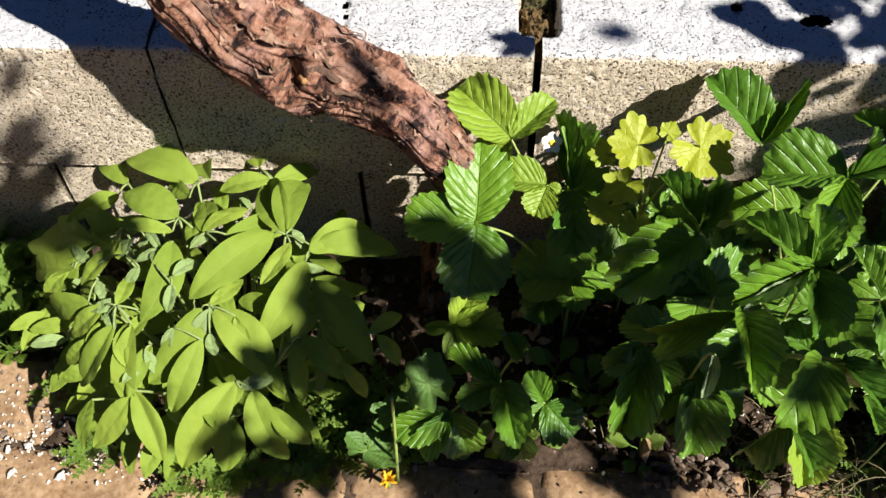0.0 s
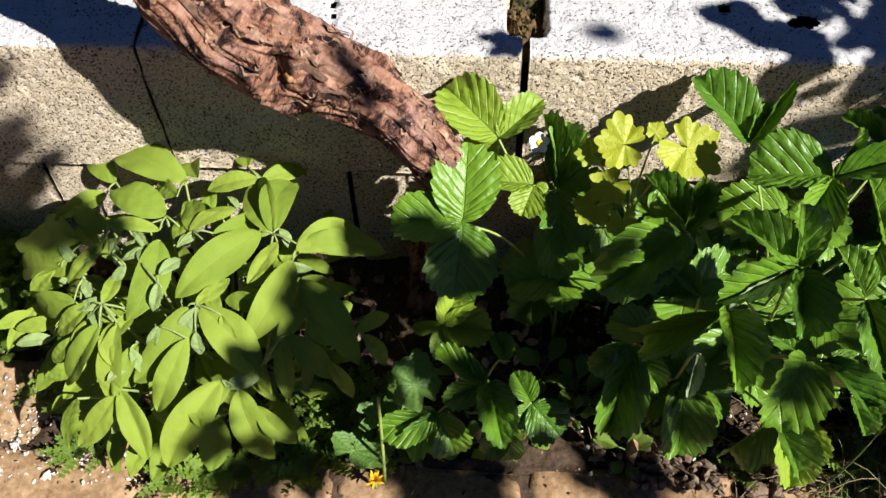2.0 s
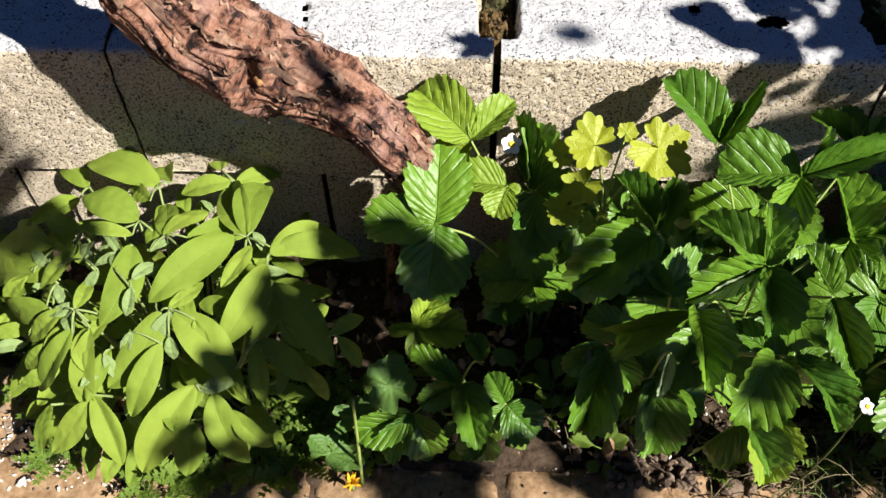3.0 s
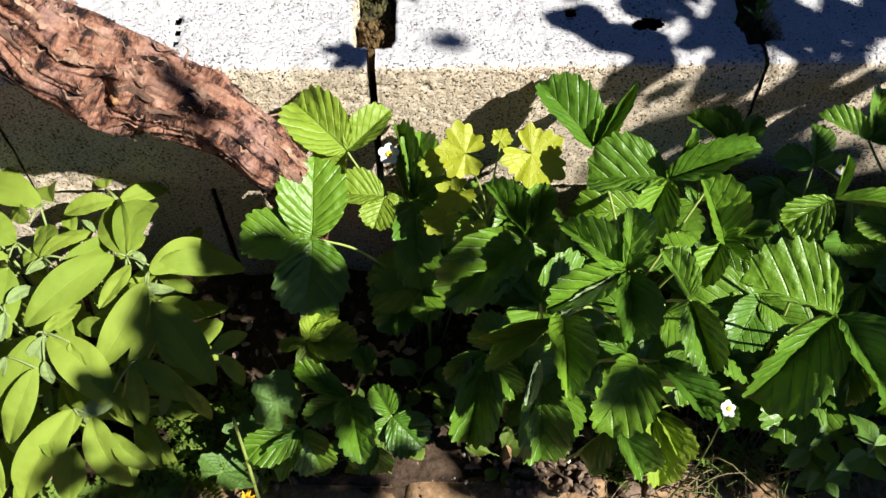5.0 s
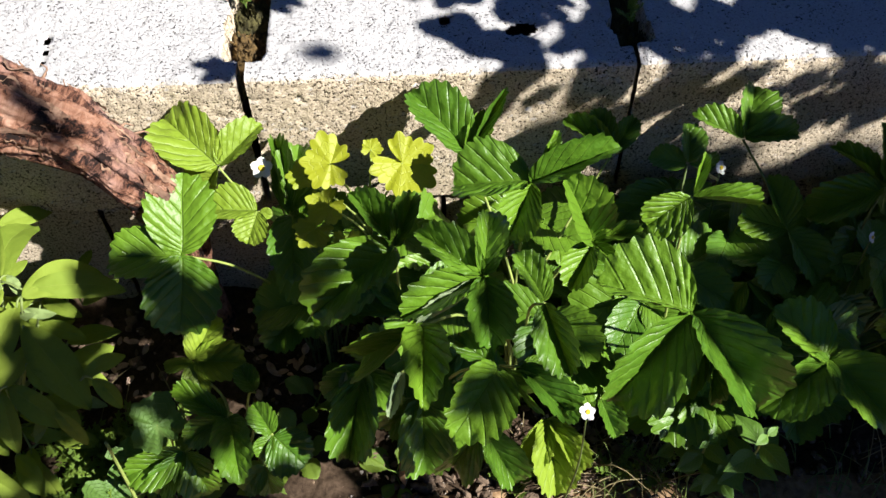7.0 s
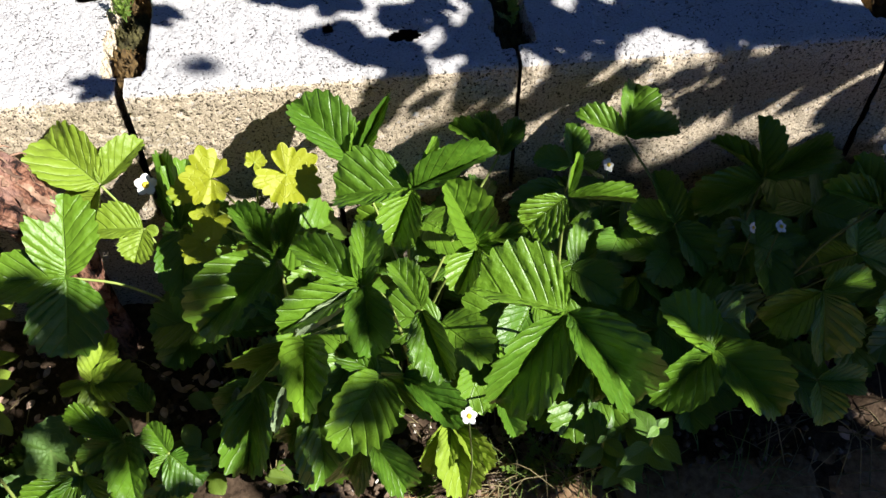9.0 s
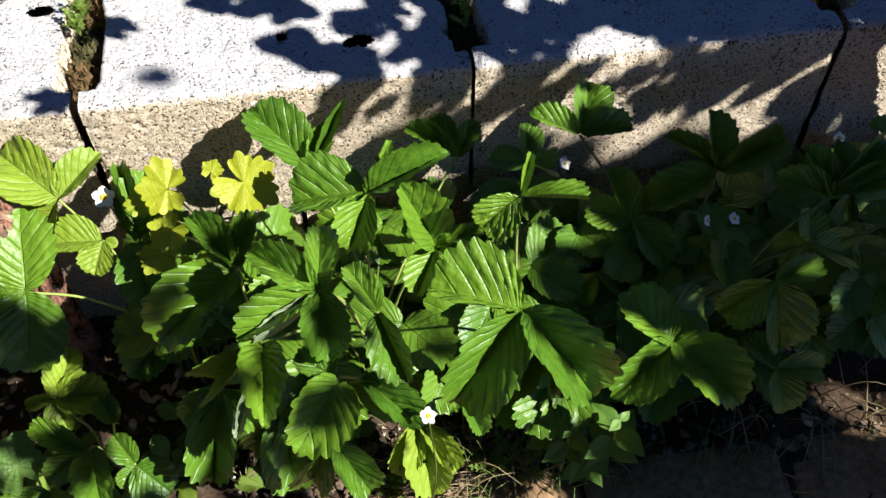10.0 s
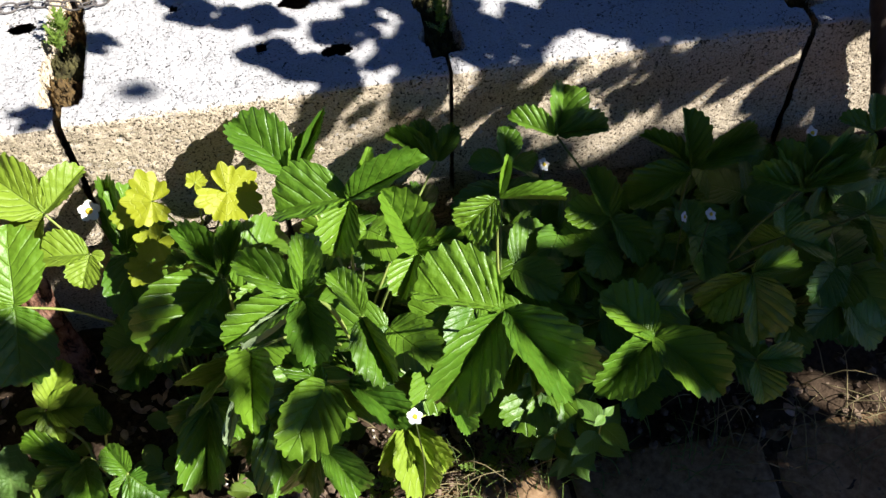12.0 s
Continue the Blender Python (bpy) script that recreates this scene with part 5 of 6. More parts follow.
# where the sun still reaches the bed between the vine leaves
OPEN_SPOTS = [Vector(p) for p in ((0.508, -0.042, 0.327), (0.476, -0.057, 0.323), (0.452, -0.159, 0.206), (0.398, -0.346, 0.356), (0.407, -0.368, 0.350), (0.385, -0.210, 0.205), (0.450, -0.309, 0.111), (0.473, -0.317, 0.150), (0.385, -0.208, 0.361), (0.439, -0.303, 0.101), (0.449, -0.289, 0.110), (0.484, -0.317, 0.150), (0.438, -0.273, 0.111), (0.391, -0.339, 0.363), (0.397, -0.384, 0.367), (0.441, -0.301, -0.023), (0.426, -0.305, -0.021), (0.453, -0.270, 0.117), (0.439, -0.297, 0.102), (0.479, -0.309, 0.150), (0.564, -0.252, -0.018), (0.402, -0.218, 0.373), (0.384, -0.206, 0.371), (0.679, 0.000, 0.209), (0.673, 0.010, 0.151), (0.670, -0.112, 0.310), (0.705, -0.169, 0.317), (0.526, -0.244, 0.226), (0.503, -0.296, 0.221), (0.675, -0.251, 0.284))]


def shade_leaves():
    """Unseen vine leaves added towards the sun to keep the far end of the bed in shade."""
    rs = np.random.RandomState(33)
    for k in range(170):
        spot = Vector((rs.uniform(0.50, 1.35), rs.uniform(-0.60, -0.03), 0.2))
        flat = [(g - spot) - SUN * ((g - spot) @ SUN) for g in OPEN_SPOTS]
        if (spot.x < 0.58 and spot.y < -0.2) or (spot - Vector((0.99, -0.45, 0.2))).length < 0.075 or min(g.length for g in flat) < 0.034:
            continue
        grape_leaf(spot + SUN * rs.uniform(1.32, 2.1), rs.uniform(0.07, 0.12), 300 + k)


shade_leaves()


def sky_dimmer():
    """Unseen vine leaves high overhead, added to dim the sky, one mesh of many leaves."""
    rs = np.random.RandomState(71)
    co0, faces, uv0 = lobed(0.5, 5, 0.34, 25, 0.14, rings=2, segs=30, cup=0.12, seed=2)
    pieces = []
    while len(pieces) < 330:
        x, y, z = rs.uniform(-2.6, 1.15), rs.uniform(-2.2, 1.6), rs.uniform(1.95, 2.5)
        low = Vector((x, y, z)) - SUN * ((z - 0.25) / SUN.z)
        # leaves off the sun's path to the bed, so only sky light is blocked
        if (-0.95 < low.x < 0.65 and -0.75 < low.y < 0.45) or (x > -0.7 and y > -0.5):
            continue
        m = np.array(Euler((rs.uniform(-0.6, 0.6), rs.uniform(-0.6, 0.6), rs.uniform(0, 6.28))).to_matrix())
        pieces.append((co0 * rs.uniform(0.10, 0.19) @ m.T + np.array((x, y, z)), faces, uv0))
    v, f, uv = joined(pieces)
    tagged(part("foliage", mesh_of("foliage", v, f, GRAPE_LEAF, uv), grapevine, "dense green vine leaves overhead, unseen, added to dim the sky"), kind="stuff")


sky_dimmer()


def sky_block_wall():
    """A plain unseen wall behind the camera, added to block the low southern sky."""
    v = [(x, y, z) for x in (-5, 0.6) for y in (-3.3, -3.0) for z in (-0.1, 4.5)]
    f = [(0, 1, 3, 2), (4, 6, 7, 5), (0, 4, 5, 1), (2, 3, 7, 6), (1, 5, 7, 3), (0, 2, 6, 4)]
    tagged(new("wall_south", mesh_of("wall_south", v, f, SKY_BLOCK, smooth=False)), "plain unseen wall added to block the low southern sky", "wall", kind="structure")


# coat of the added wall that keeps sky light off the bed
SKY_BLOCK = plain_material("sky_block_coat", (0.22, 0.20, 0.17), (0.32, 0.29, 0.25), 30)
sky_block_wall()


# ---- weeds ----
def divided_mesh(seed):
    """A feathery weed leaf, one unit long, of small cut leaflets on a rib."""
    rs = np.random.RandomState(seed)
    pieces = []
    spots = [(0.30, 1), (0.30, -1), (0.52, 1), (0.52, -1), (0.72, 1), (0.72, -1), (0.86, 0)]
    for x, side in spots:
        ln = (0.34 - 0.16 * x) if side else 0.26
        for turn in (-35, 0, 35):
            co, uv = blade(ln * (1.0 if turn == 0 else 0.75), ln * 0.34, 6, 5, oval_shape, fold=0.2, arch=0.1, wave=0.03, seed=seed + int(x * 50))
            w = side * radians(58) + radians(turn + rs.uniform(-8, 8))
            rz = np.array(Euler((0, -0.15, w)).to_matrix())
            pieces.append((co @ rz.T + np.array((x, 0, 0.10 * math.sin(x * 3))), grid_faces(6, 5), uv))
    tv, tf = tube([(0, 0, 0), (0.45, 0, 0.09), (0.9, 0, 0.06)], [0.022, 0.014], 5, 8)
    pieces.append((np.array(tv), tf, [(0.5, 0.5)] * len(tv)))
    v, f, uv = joined(pieces)
    return mesh_of("weed_leaf", v, f, WEED_LEAF, uv)


def broad_mesh(seed):
    """A plain toothed weed leaf on a short stalk, one unit long."""
    co, uv = blade(0.75, 0.5, 19, 9, oval_shape, fold=0.2, arch=0.12, teeth=6, depth=0.16, pleat=0.02, wave=0.04, seed=seed)
    tv, tf = tube([(0, 0, 0), (0.15, 0, 0.03), (0.27, 0, 0.03)], [0.02, 0.016], 5, 5)
    v, f, uv2 = joined([(co + np.array((0.26, 0, 0.03)), grid_faces(19, 9), uv), (np.array(tv), tf, [(0.5, 0.5)] * len(tv))])
    return mesh_of("weed_leaf", v, f, WEED_LEAF, uv2)


DIVIDED = [divided_mesh(k) for k in (1, 2, 3)]
BROAD = [broad_mesh(k) for k in (4, 5, 6)]


def weed(at, count, size, kinds, seed, lift=(15, 60), label="", category="weed", group="weeds in the bed"):
    rs = np.random.RandomState(seed)
    p = thing("weed", at, label or "low weed with finely cut bright green leaves on the soil", category, group)
    for k in range(count):
        ob = part("leaf", kinds[rs.randint(len(kinds))], p)
        m = Euler((rs.uniform(-0.4, 0.4), -radians(rs.uniform(*lift)), 2 * math.pi * (k + rs.uniform(-0.3, 0.3)) / count)).to_matrix().to_4x4()
        up = rs.uniform(0, 0.02)
        ob.matrix_basis = Matrix.Translation(Vector(at) + Vector((0, 0, up))) @ m @ Matrix.Scale(size * rs.uniform(0.7, 1.2), 4)
    return p


def weeds():
    rs = np.random.RandomState(12)
    # feathery ones at the edge of the paving and under the sage
    feathery = [(-0.50, -0.300), (-0.47, -0.292), (-0.39, -0.325), (-0.35, -0.318), (-0.31, -0.315), (-0.33, -0.335), (-0.575, -0.215), (-0.525, -0.225), (-0.26, -0.30), (-0.205, -0.225), (-0.22, -0.25), (-0.19, -0.24), (-0.235, -0.215), (-0.20, -0.265), (-0.24, -0.275), (-0.28, -0.25)]
    for k, (x, y) in enumerate(feathery):
        weed((x, y, -0.02), rs.randint(5, 9), rs.uniform(0.030, 0.045), DIVIDED, 60 + k)
    # leafy ones beside the sage
    for k in range(26):
        x, y = rs.uniform(-0.80, -0.56), rs.uniform(-0.165, -0.02)
        x += 0.06 * (y + 0.2)
        kinds = BROAD if k % 3 else DIVIDED
        weed((x, y, -0.02), rs.randint(5, 9), rs.uniform(0.035, 0.06), kinds, 120 + k, (10, 60), "low leafy weed in sunny yellow-green beside the sage")
    # shaded ones below the strawberries
    for k in range(16):
        x, y = rs.uniform(-0.14, 0.4), rs.uniform(-0.27, -0.16)
        weed((x, y, -0.02), rs.randint(4, 7), rs.uniform(0.03, 0.045), BROAD, 180 + k, (5, 50), "low leafy weed in the shade of the strawberries")


weeds()
weed((-0.614, -0.153, -0.020), 6, 0.045, DIVIDED, 400, (30, 78), "low feathery weed in sunny yellow-green beside the sage")
weed((-0.630, -0.094, -0.020), 9, 0.045, DIVIDED, 401, (30, 78), "low feathery weed in sunny yellow-green beside the sage")
weed((-0.702, -0.004, -0.020), 6, 0.059, DIVIDED, 402, (30, 78), "low feathery weed in sunny yellow-green beside the sage")
weed((-0.678, -0.099, -0.020), 8, 0.049, DIVIDED, 403, (30, 78), "low feathery weed in sunny yellow-green beside the sage")
weed((-0.607, -0.127, -0.020), 6, 0.060, DIVIDED, 404, (30, 78), "low feathery weed in sunny yellow-green beside the sage")
weed((-0.585, -0.084, -0.020), 7, 0.049, DIVIDED, 405, (30, 78), "low feathery weed in sunny yellow-green beside the sage")
weed((-0.615, -0.094, -0.020), 6, 0.053, DIVIDED, 406, (30, 78), "low feathery weed in sunny yellow-green beside the sage")
weed((-0.669, -0.143, -0.020), 7, 0.059, DIVIDED, 410, (30, 78), "low feathery weed in sunny yellow-green beside the sage")
weed((-0.703, -0.068, -0.020), 9, 0.053, DIVIDED, 411, (30, 78), "low feathery weed in sunny yellow-green beside the sage")
weed((-0.676, -0.062, -0.020), 6, 0.058, DIVIDED, 412, (30, 78), "low feathery weed in sunny yellow-green beside the sage")
weed((-0.660, -0.041, -0.020), 6, 0.044, DIVIDED, 414, (30, 78), "low feathery weed in sunny yellow-green beside the sage")
weed((-0.582, -0.148, -0.020), 8, 0.051, DIVIDED, 415, (30, 78), "low feathery weed in sunny yellow-green beside the sage")
weed((-0.160, -0.284, -0.020), 9, 0.039, DIVIDED, 416, (20, 70), "low feathery weed in the shade of the sage")
weed((-0.216, -0.297, -0.020), 7, 0.033, DIVIDED, 417, (20, 70), "low feathery weed in the shade of the sage")
weed((-0.184, -0.236, -0.020), 6, 0.030, DIVIDED, 418, (20, 70), "low feathery weed in the shade of the sage")
weed((-0.218, -0.293, -0.020), 9, 0.031, DIVIDED, 419, (20, 70), "low feathery weed in the shade of the sage")
weed((-0.163, -0.273, -0.020), 6, 0.035, DIVIDED, 420, (20, 70), "low feathery weed in the shade of the sage")
weed((-0.134, -0.220, -0.020), 8, 0.029, DIVIDED, 421, (20, 70), "low feathery weed in the shade of the sage")
weed((-0.243, -0.218, -0.020), 6, 0.038, DIVIDED, 422, (20, 70), "low feathery weed in the shade of the sage")
weed((-0.160, -0.210, -0.020), 6, 0.041, DIVIDED, 423, (20, 70), "low feathery weed in the shade of the sage")
weed((-0.166, -0.261, -0.020), 7, 0.035, DIVIDED, 424, (20, 70), "low feathery weed in the shade of the sage")
weed((-0.200, -0.294, -0.020), 6, 0.038, DIVIDED, 425, (20, 70), "low feathery weed in the shade of the sage")
weed((-0.192, -0.296, -0.020), 6, 0.039, DIVIDED, 426, (20, 70), "low feathery weed in the shade of the sage")
weed((-0.132, -0.287, -0.020), 8, 0.033, DIVIDED, 427, (20, 70), "low feathery weed in the shade of the sage")
weed((-0.189, -0.221, -0.020), 8, 0.031, DIVIDED, 428, (20, 70), "low feathery weed in the shade of the sage")
weed((-0.230, -0.310, -0.020), 9, 0.040, DIVIDED, 429, (20, 70), "low feathery weed in the shade of the sage")
weed((-0.192, -0.208, -0.020), 8, 0.030, DIVIDED, 430, (20, 70), "low feathery weed in the shade of the sage")
weed((-0.226, -0.231, -0.020), 6, 0.034, DIVIDED, 431, (20, 70), "low feathery weed in the shade of the sage")
weed((-0.391, -0.286, -0.020), 7, 0.034, DIVIDED, 437, (10, 55))
weed((-0.351, -0.320, -0.020), 7, 0.034, DIVIDED, 438, (10, 55))
weed((-0.312, -0.315, -0.020), 7, 0.034, DIVIDED, 439, (10, 55))
weed((-0.272, -0.316, -0.020), 7, 0.034, DIVIDED, 440, (10, 55))
weed((0.178, -0.205, -0.020), 5, 0.030, BROAD, 444, (10, 55), "low leafy weed in the shade of the strawberries")
weed((0.162, -0.235, -0.020), 5, 0.030, BROAD, 445, (10, 55), "low leafy weed in the shade of the strawberries")
weed((0.075, -0.228, -0.020), 5, 0.030, BROAD, 446, (10, 55), "low leafy weed in the shade of the strawberries")
weed((0.028, -0.244, -0.020), 5, 0.030, BROAD, 447, (10, 55), "low leafy weed in the shade of the strawberries")
weed((0.402, -0.272, -0.020), 6, 0.030, DIVIDED, 448, (20, 70))
weed((0.427, -0.280, -0.020), 6, 0.030, DIVIDED, 449, (20, 70))
weed((0.381, -0.285, -0.020), 6, 0.030, DIVIDED, 450, (20, 70))
weed((0.278, -0.279, -0.020), 6, 0.030, DIVIDED, 451, (20, 70))
weed((0.258, -0.285, -0.020), 6, 0.030, DIVIDED, 452, (20, 70))


def mint(at, top, seed, size):
    """An upright weed with crossed pairs of pointed oval leaves."""
    rs = np.random.RandomState(seed)
    a, t = Vector(at), Vector(top)
    p = thing("nettle_weed", at, "small upright weed with paired pointed green leaves at the paving edge", "weed", "weeds at the paving edge")
    part("stem", tube_mesh("stem", [a, a.lerp(t, 0.5), t], [0.0018, 0.001], STEM, 6, 8), p)
    for k in range(5):
        c = t.lerp(a, 0.13 * k)
        for s in (0, 180):
            w = radians(90 * k + s + 35 + rs.uniform(-15, 15))
            ln = size * (0.45 if k == 0 else 1.0) * rs.uniform(0.8, 1.1)
            d = Vector((math.cos(w), math.sin(w), rs.uniform(-0.25, 0.35))).normalized() * ln
            co, uv = blade(ln, ln * 0.6, 16, 9, pointed_shape, fold=0.35, arch=0.08, wave=0.02, seed=seed + k)
            part("leaf", mesh_of("leaf", placed(co, c, c + d), grid_faces(16, 9), MINT_LEAF, uv), p)


MINT_LEAF = leaf_material("mint_leaf", (0.06, 0.15, 0.016), (0.125, 0.24, 0.03), (0.2, 0.32, 0.10), 0.25, 0.5, 8.0, 0.35)
mint((0.46, -0.29, -0.02), (0.454, -0.304, 0.112), 1, 0.034)
mint((0.50, -0.31, -0.02), (0.490, -0.330, 0.175), 2, 0.040)
mint((0.44, -0.27, -0.02), (0.435, -0.280, 0.10), 3, 0.030)
mint((0.475, -0.30, -0.02), (0.475, -0.315, 0.08), 4, 0.032)


def round_leaves():
    p = thing("ground_ivy", (-0.13, -0.25, -0.02), "herb with rounded puckered scalloped leaves below the sage", "herb")
    for k, (at, r, head, tilt) in enumerate([((-0.105, -0.262, 0.125), 0.029, 120, (10, -15)), ((-0.175, -0.300, 0.035), 0.024, 60, (15, 20)), ((-0.16, -0.290, 0.02), 0.024, 240, (5, 10)), ((-0.15, -0.27, 0.07), 0.02, 20, (20, 0))]):
        disc_leaf("leaf", at, r, 1, 0.0, 16, 0.09, ROUND_LEAF, p, head, tilt, k + 5, cup=0.22)
        part("stalk", tube_mesh("stalk", [(-0.13, -0.25, -0.02), (at[0], at[1] + 0.01, at[2] * 0.5), at], [0.0015, 0.001], STEM, 6, 10), p)


ROUND_LEAF = leaf_material("round_leaf", (0.07, 0.15, 0.025), (0.12, 0.22, 0.04), (0.2, 0.30, 0.09), 0.25, 0.6, 6.0, 0.0, bump=1.0)
round_leaves()


def dandelion():
    at = (-0.152, -0.318, -0.004)
    p = thing("dandelion", (-0.152, -0.318, -0.022), "closing orange-yellow dandelion head low on the paving edge", "flower")
    rs = np.random.RandomState(4)
    pieces = []
    for k in range(46):
        ln = rs.uniform(0.008, 0.014)
        co, uv = blade(ln, 0.003, 5, 3, oval_shape, fold=0.2, arch=0.15, seed=k)
        m = np.array(Euler((0, -radians(rs.uniform(5, 75)), rs.uniform(0, 6.28))).to_matrix())
        pieces.append((co @ m.T + np.array(at), grid_faces(5, 3), uv))
    v, f, uv = joined(pieces)
    part("petals", mesh_of("petals", v, f, ORANGE, uv), p)
    part("stalk", tube_mesh("stalk", [(-0.152, -0.318, -0.024), at], [0.002, 0.0025], STEM, 7, 4), p)
    s = thing("bare_stalk", (-0.14, -0.305, -0.022), "thin pale green upright stalk beside the strawberry leaves", "stalk")
    part("stalk", tube_mesh("stalk", [(-0.142, -0.312, -0.024), (-0.140, -0.304, 0.07), (-0.138, -0.298, 0.165)], [0.0022, 0.0016], STEM, 7, 12), s)


dandelion()


# ---- moss and sprigs in the joints on top of the wall ----
def moss_clump(x, y, wide, long, high, material, seed, spikes=420):
    rs = np.random.RandomState(seed)
    pieces = []
    n = 30
    X, Y = np.meshgrid(np.linspace(-1, 1, n), np.linspace(-1, 1, n), indexing="ij")
    d = np.maximum(np.abs(X), np.abs(Y))
    Z = (WALL_TOP - 0.035 + high * np.clip(1.1 - d ** 3, 0, 1) * (0.7 + 0.4 * vnoise(X, Y, 3, seed) + 0.4 * vnoise(X, Y, 7, seed + 1)) - 0.012 * d ** 6)
    co = np.stack([x + X * wide / 2, y + Y * long / 2, Z], -1).reshape(-1, 3)
    pieces.append((co, grid_faces(n, n), [(0.5, 0.5)] * len(co)))
    for k in range(spikes):
        i = rs.randint(n * n)
        ln = rs.uniform(0.002, 0.008)
        tip = co[i] + np.array((rs.uniform(-0.5, 0.5), rs.uniform(-0.5, 0.5), 0.8)) * ln
        c2, uv = blade(float(np.linalg.norm(tip - co[i])), ln * 0.3, 4, 3, oval_shape, fold=0.4, seed=k)
        pieces.append((placed(c2, co[i], tip), grid_faces(4, 3), uv))
    v, f, uv = joined(pieces)
    ob = new("moss", mesh_of("moss", v, f, material, uv))
    return ob


def mosses():
    label = "clump of dry ochre and green moss in the open block joint"
    tagged(moss_clump(-0.001, 0.060, 0.043, 0.055, 0.025, MOSS, 1), label, "moss", "moss in the wall joints")
    tagged(moss_clump(-0.001, 0.115, 0.043, 0.065, 0.026, MOSS_GREEN, 2), label, "moss", "moss in the wall joints")
    tagged(moss_clump(-0.001, 0.180, 0.043, 0.065, 0.022, MOSS, 3), label, "moss", "moss in the wall joints")
    tagged(moss_clump(0.40, 0.065, 0.042, 0.06, 0.026, MOSS_GREEN, 4), label, "moss", "moss in the wall joints")
    tagged(moss_clump(0.40, 0.13, 0.042, 0.07, 0.026, MOSS_GREEN, 5), label, "moss", "moss in the wall joints")
    tagged(moss_clump(0.803, 0.075, 0.042, 0.08, 0.03, MOSS, 6), label, "moss", "moss in the wall joints")
    for k, (x, y) in enumerate([(0.40, 0.06), (0.402, 0.10), (0.398, 0.14), (-0.004, 0.115), (-0.002, 0.14), (0.80, 0.09)]):
        weed((x, y, WALL_TOP - 0.008), 9, 0.024, DIVIDED, 220 + k, (25, 80), "tiny green sprig rooted in the mossy wall joint", "sprig", "sprigs in the wall joints")


mosses()


# ---- chain on the wall ----
def chain():
    p = thing("chain", (-0.03, 0.18, WALL_TOP), "thin dark wire chain lying on top of the wall", "chain")
    pts = smooth_line([(-0.12, 0.165, 0), (-0.075, 0.185, 0), (-0.03, 0.192, 0), (0.02, 0.176, 0), (0.06, 0.195, 0)], 12)
    for k in range(11):
        a, b2 = Vector(pts[k]), Vector(pts[k + 1])
        d = (b2 - a).normalized()
        s = Vector((-d.y, d.x, 0))
        c, ln = (a + b2) / 2, (b2 - a).length * 0.62
        tip = 0.5 if k % 2 else -0.2
        ring = []
        for q in range(17):
            w = 2 * math.pi * q / 16
            o = d * (ln * math.cos(w)) + (s * math.cos(tip) + Vector((0, 0, 1)) * math.sin(tip)) * (0.0055 * math.sin(w))
            ring.append(c + o + Vector((0, 0, WALL_TOP + 0.005)))
        part("link", tube_mesh("link", ring, [0.0011, 0.0011], IRON, 6, 33), p)


chain()


# ---- stake by the wall ----
def stake():
    p = thing("stake", (0.985, -0.03, -0.02), "dark weathered wooden stake leaning by the wall", "stake")
    pts = [(1.006, -0.03, -0.04), (0.951, -0.03, 0.12), (0.899, -0.03, 0.257), (0.845, -0.03, 0.396), (0.766, -0.03, 0.6)]
    v, f = tube(pts, [0.011, 0.010, 0.009], 10, 60)
    v = [Vector(q) + Vector((noise.noise(Vector(q) * 40), noise.noise(Vector(q) * 40 + Vector((9, 0, 0))), 0)) * 0.003 for q in v]
    part("pole", mesh_of("pole", v, f, POST), p)


stake()


# ---- stones, crumbs and litter ----
def pebble_mesh(scatter, material, name):
    """Many small rough stones as one mesh: (x, y, z, size, seed) each."""
    bm = bmesh.new()
    bmesh.ops.create_icosphere(bm, subdivisions=1, radius=1.0)
    base = np.array([q.co[:] for q in bm.verts])
    tris = [tuple(q.index for q in fc.verts) for fc in bm.faces]
    bm.free()
    v, f = [], []
    for x, y, z, size, seed in scatter:
        rs = np.random.RandomState(seed)
        co = base * rs.uniform(0.7, 1.2, (len(base), 1)) * rs.uniform(0.55, 1.1, 3) * np.array((1, 1, 0.65)) * size
        m = np.array(Euler(rs.uniform(-0.5, 3, 3)).to_matrix())
        o = len(v)
        v += (co @ m.T + np.array((x, y, z + size * 0.25))).tolist()
        f += [tuple(i + o for i in t) for t in tris]
    return mesh_of(name, v, f, material, smooth=False)


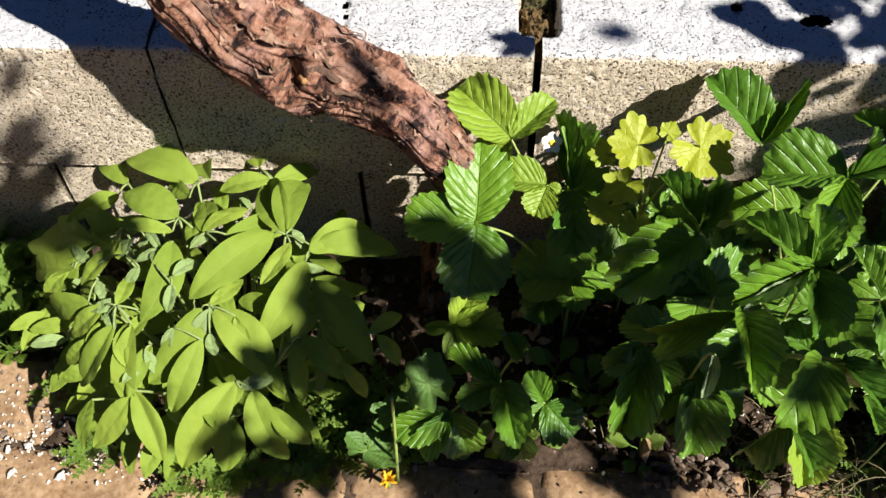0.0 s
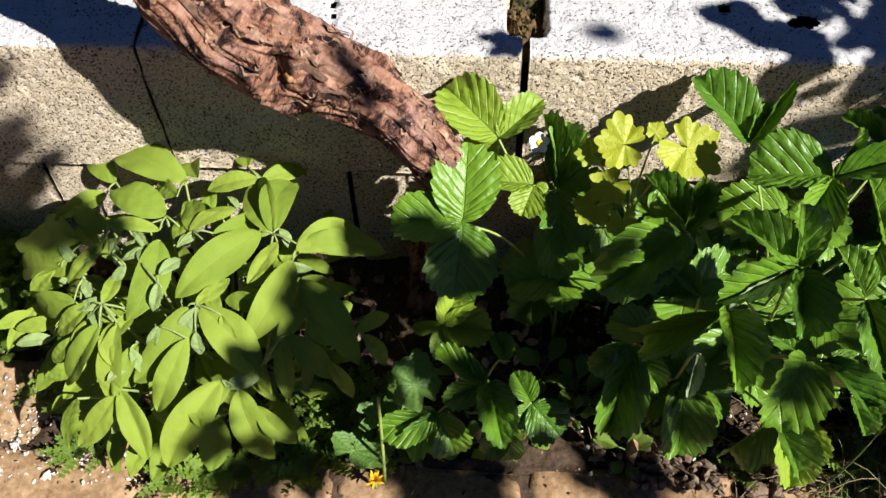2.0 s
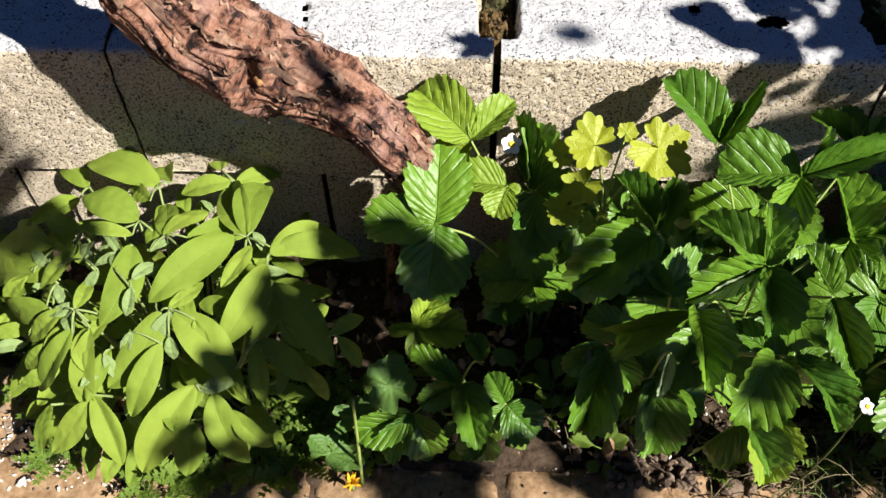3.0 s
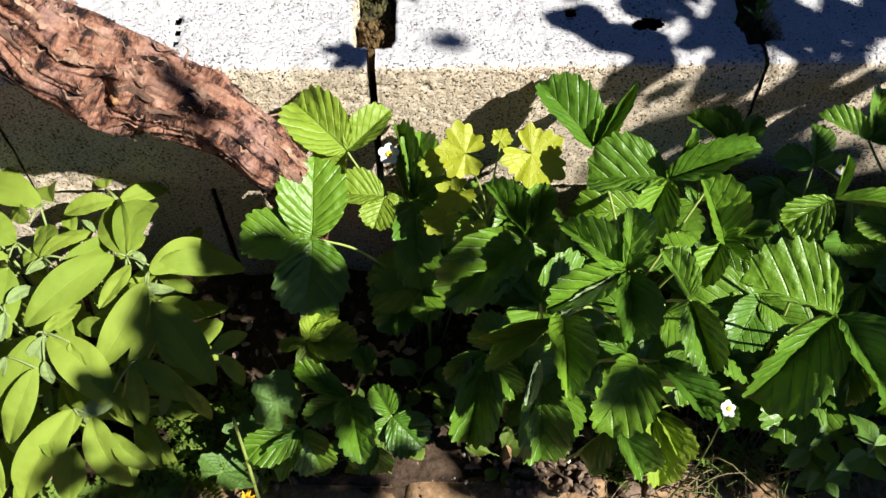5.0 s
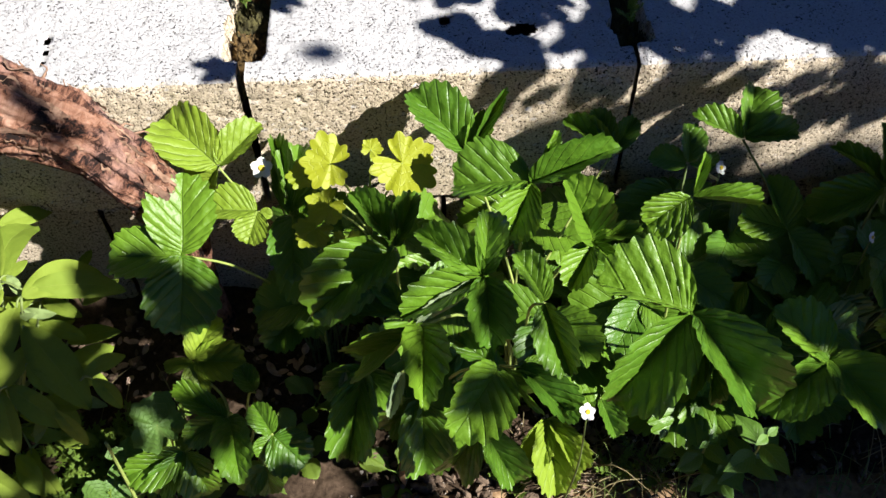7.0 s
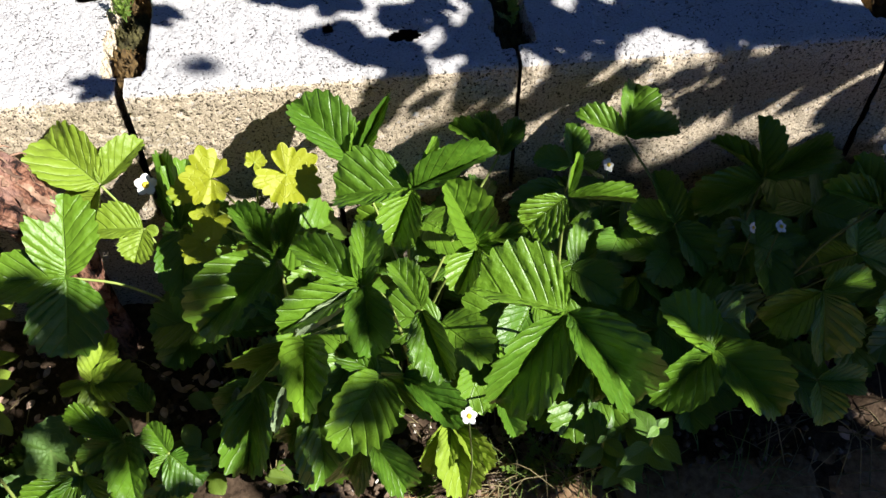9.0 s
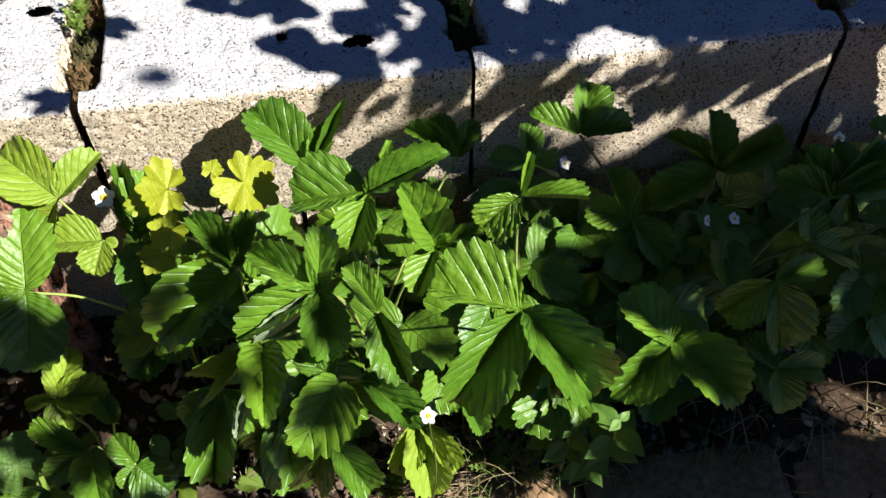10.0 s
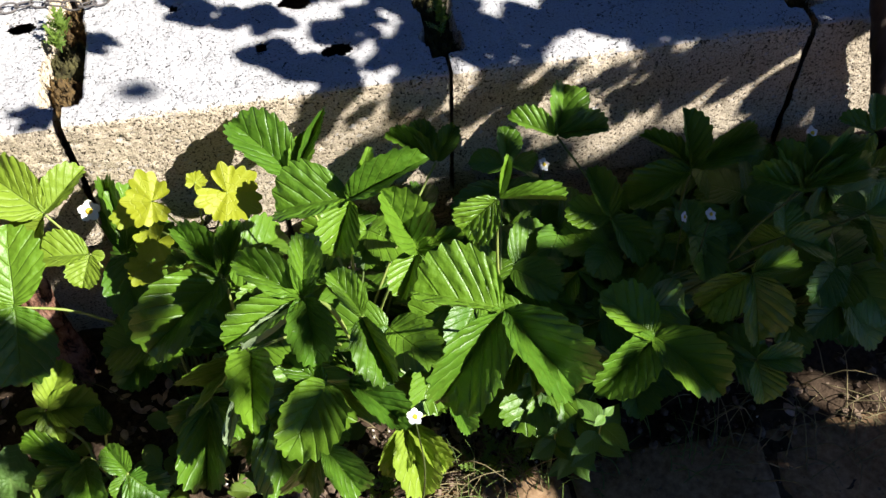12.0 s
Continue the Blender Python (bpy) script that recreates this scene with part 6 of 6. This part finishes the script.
def litter():
    rs = np.random.RandomState(9)
    pale = [(rs.uniform(-0.72, -0.40), rs.uniform(-0.33, -0.22), -0.02, rs.uniform(0.001, 0.004) * (2.2 if rs.rand() < 0.12 else 1), k) for k in range(260)]
    pale += [(rs.uniform(0.08, 0.45), rs.uniform(-0.30, -0.2), -0.018, rs.uniform(0.001, 0.004) * (1.8 if rs.rand() < 0.1 else 1), 900 + k) for k in range(170)]
    pale += [(rs.uniform(-0.2, 0.8), rs.uniform(-0.28, -0.05), -0.018, rs.uniform(0.001, 0.003), 1900 + k) for k in range(60)]
    pale += [(rs.uniform(-0.68, -0.46), rs.uniform(-0.31, -0.20), -0.013, rs.uniform(0.0008, 0.0030) * (2.0 if rs.rand() < 0.10 else 1), 8000 + k) for k in range(260)]
    ob = new("gravel", pebble_mesh(pale, STONE, "gravel"))
    tagged(ob, "pale stone chips strewn over the soil and paving edge", "gravel", kind="stuff")
    clods = [(rs.uniform(-0.75, 0.95), rs.uniform(-0.30, -0.02), -0.02, abs(rs.normal(0.004, 0.003)) + 0.001, 3000 + k) for k in range(1500)]
    clods += [(rs.uniform(0.1, 0.42), rs.uniform(-0.31, -0.22), -0.016, abs(rs.normal(0.005, 0.003)) + 0.001, 5000 + k) for k in range(350)]
    clods += [(rs.uniform(-0.8, 0.95), rs.uniform(-0.42, -0.28), -0.02, rs.uniform(0.0007, 0.0025), 6000 + k) for k in range(700)]
    ob = new("soil_crumbs", pebble_mesh(clods, CLOD, "soil_crumbs"))
    tagged(ob, "loose brown soil crumbs", "soil", kind="stuff")
    st = new("stone", pebble_mesh([(0, 0, 0, 0.024, 17)], SLAB, "stone"))
    st.matrix_basis = Matrix.Translation((0.142, -0.262, -0.008))
    tagged(st, "pinkish-brown stone lying on the soil", "stone")
    # dry grass and stalks
    v, f = [], []
    for k in range(230):
        z0 = -0.025
        if k < 90:
            x, y = rs.normal(0.36, 0.05), rs.normal(-0.275, 0.03)
        elif k < 190:
            x, y = rs.uniform(0.66, 0.95), rs.uniform(-0.36, -0.2)
        else:
            x, y = rs.uniform(-0.2, 0.6), rs.uniform(-0.3, -0.1)
        w, ln = rs.uniform(0, 6.28), rs.uniform(0.03, 0.10)
        rise = rs.uniform(0.1, 0.9) * ln
        a = np.array((x, y, z0))
        tv, tf = tube([a, a + np.array((math.cos(w) * ln * 0.5, math.sin(w) * ln * 0.5, rise)), a + np.array((math.cos(w) * ln, math.sin(w) * ln, rise * 0.8))], [0.0009, 0.0004], 4, 7, len(v))
        v += tv
        f += tf
    ob = new("dry_grass", mesh_of("dry_grass", v, f, STRAWY))
    tagged(ob, "sparse dry grass stalks over the soil", "grass", kind="stuff")
    v, f = [], []
    for k in range(110):
        x, y = (rs.normal(0.40, 0.035), rs.normal(-0.285, 0.018)) if k < 60 else (rs.uniform(0.44, 0.66), rs.normal(-0.30, 0.02))
        w, ln = rs.uniform(0, 6.28), rs.uniform(0.02, 0.065)
        a, rise = np.array((x, y, -0.025)), rs.uniform(0.5, 1.1) * ln
        tv, tf = tube([a, a + np.array((math.cos(w) * ln * 0.3, math.sin(w) * ln * 0.3, rise * 0.8)), a + np.array((math.cos(w) * ln * 0.8, math.sin(w) * ln * 0.8, rise))], [0.0009, 0.0003], 4, 7, len(v))
        v += tv
        f += tf
    ob = new("grass", mesh_of("grass", v, f, GRASS))
    tagged(ob, "thin green grass blades along the paving edge", "grass", kind="stuff")
    for k in range(70):
        x, y = rs.uniform(-0.7, 0.9), rs.uniform(-0.30, -0.03)
        if k < 14:
            x, y = rs.normal(-0.20, 0.02), rs.normal(-0.10, 0.02)
        elif k < 34:
            x, y = rs.normal(0.01, 0.025), rs.normal(-0.125, 0.02)
        ln = rs.uniform(0.008, 0.022)
        co, uv = blade(ln, ln * rs.uniform(0.3, 0.6), 7, 5, oval_shape, fold=rs.uniform(-0.4, 0.4), arch=0.2, wave=0.1, seed=k)
        m = np.array(Euler((rs.uniform(-0.6, 0.6), rs.uniform(-0.6, 0.6), rs.uniform(0, 6.28))).to_matrix())
        chip = new("wood_chip", mesh_of("wood_chip", co @ m.T + np.array((x, y, -0.006)), grid_faces(7, 5), CHIP, uv))
        tagged(chip, "pinkish dry bark chip on the dark soil", "bark chip", "bark chips on the soil")


CHIP = plain_material("dry_chip", (0.26, 0.16, 0.11), (0.52, 0.38, 0.29), 200, 0.9)
litter()


# ---- bud and cut stub on the vine ----
def vine_bud():
    p = (-0.210, -0.055, 0.428)
    for k in range(5):
        w = 2 * math.pi * k / 5
        co, uv = blade(0.011, 0.006, 8, 5, oval_shape, fold=0.3, arch=0.1, seed=k)
        tip = (p[0] + 0.008 * math.cos(w), p[1] - 0.004 + 0.004 * math.sin(w), p[2] + 0.008)
        part("bud_leaf", mesh_of("bud_leaf", placed(co, p, tip), grid_faces(8, 5), YELLOW_LEAF, uv), grapevine, "tiny yellow-green bud leaf")


vine_bud()
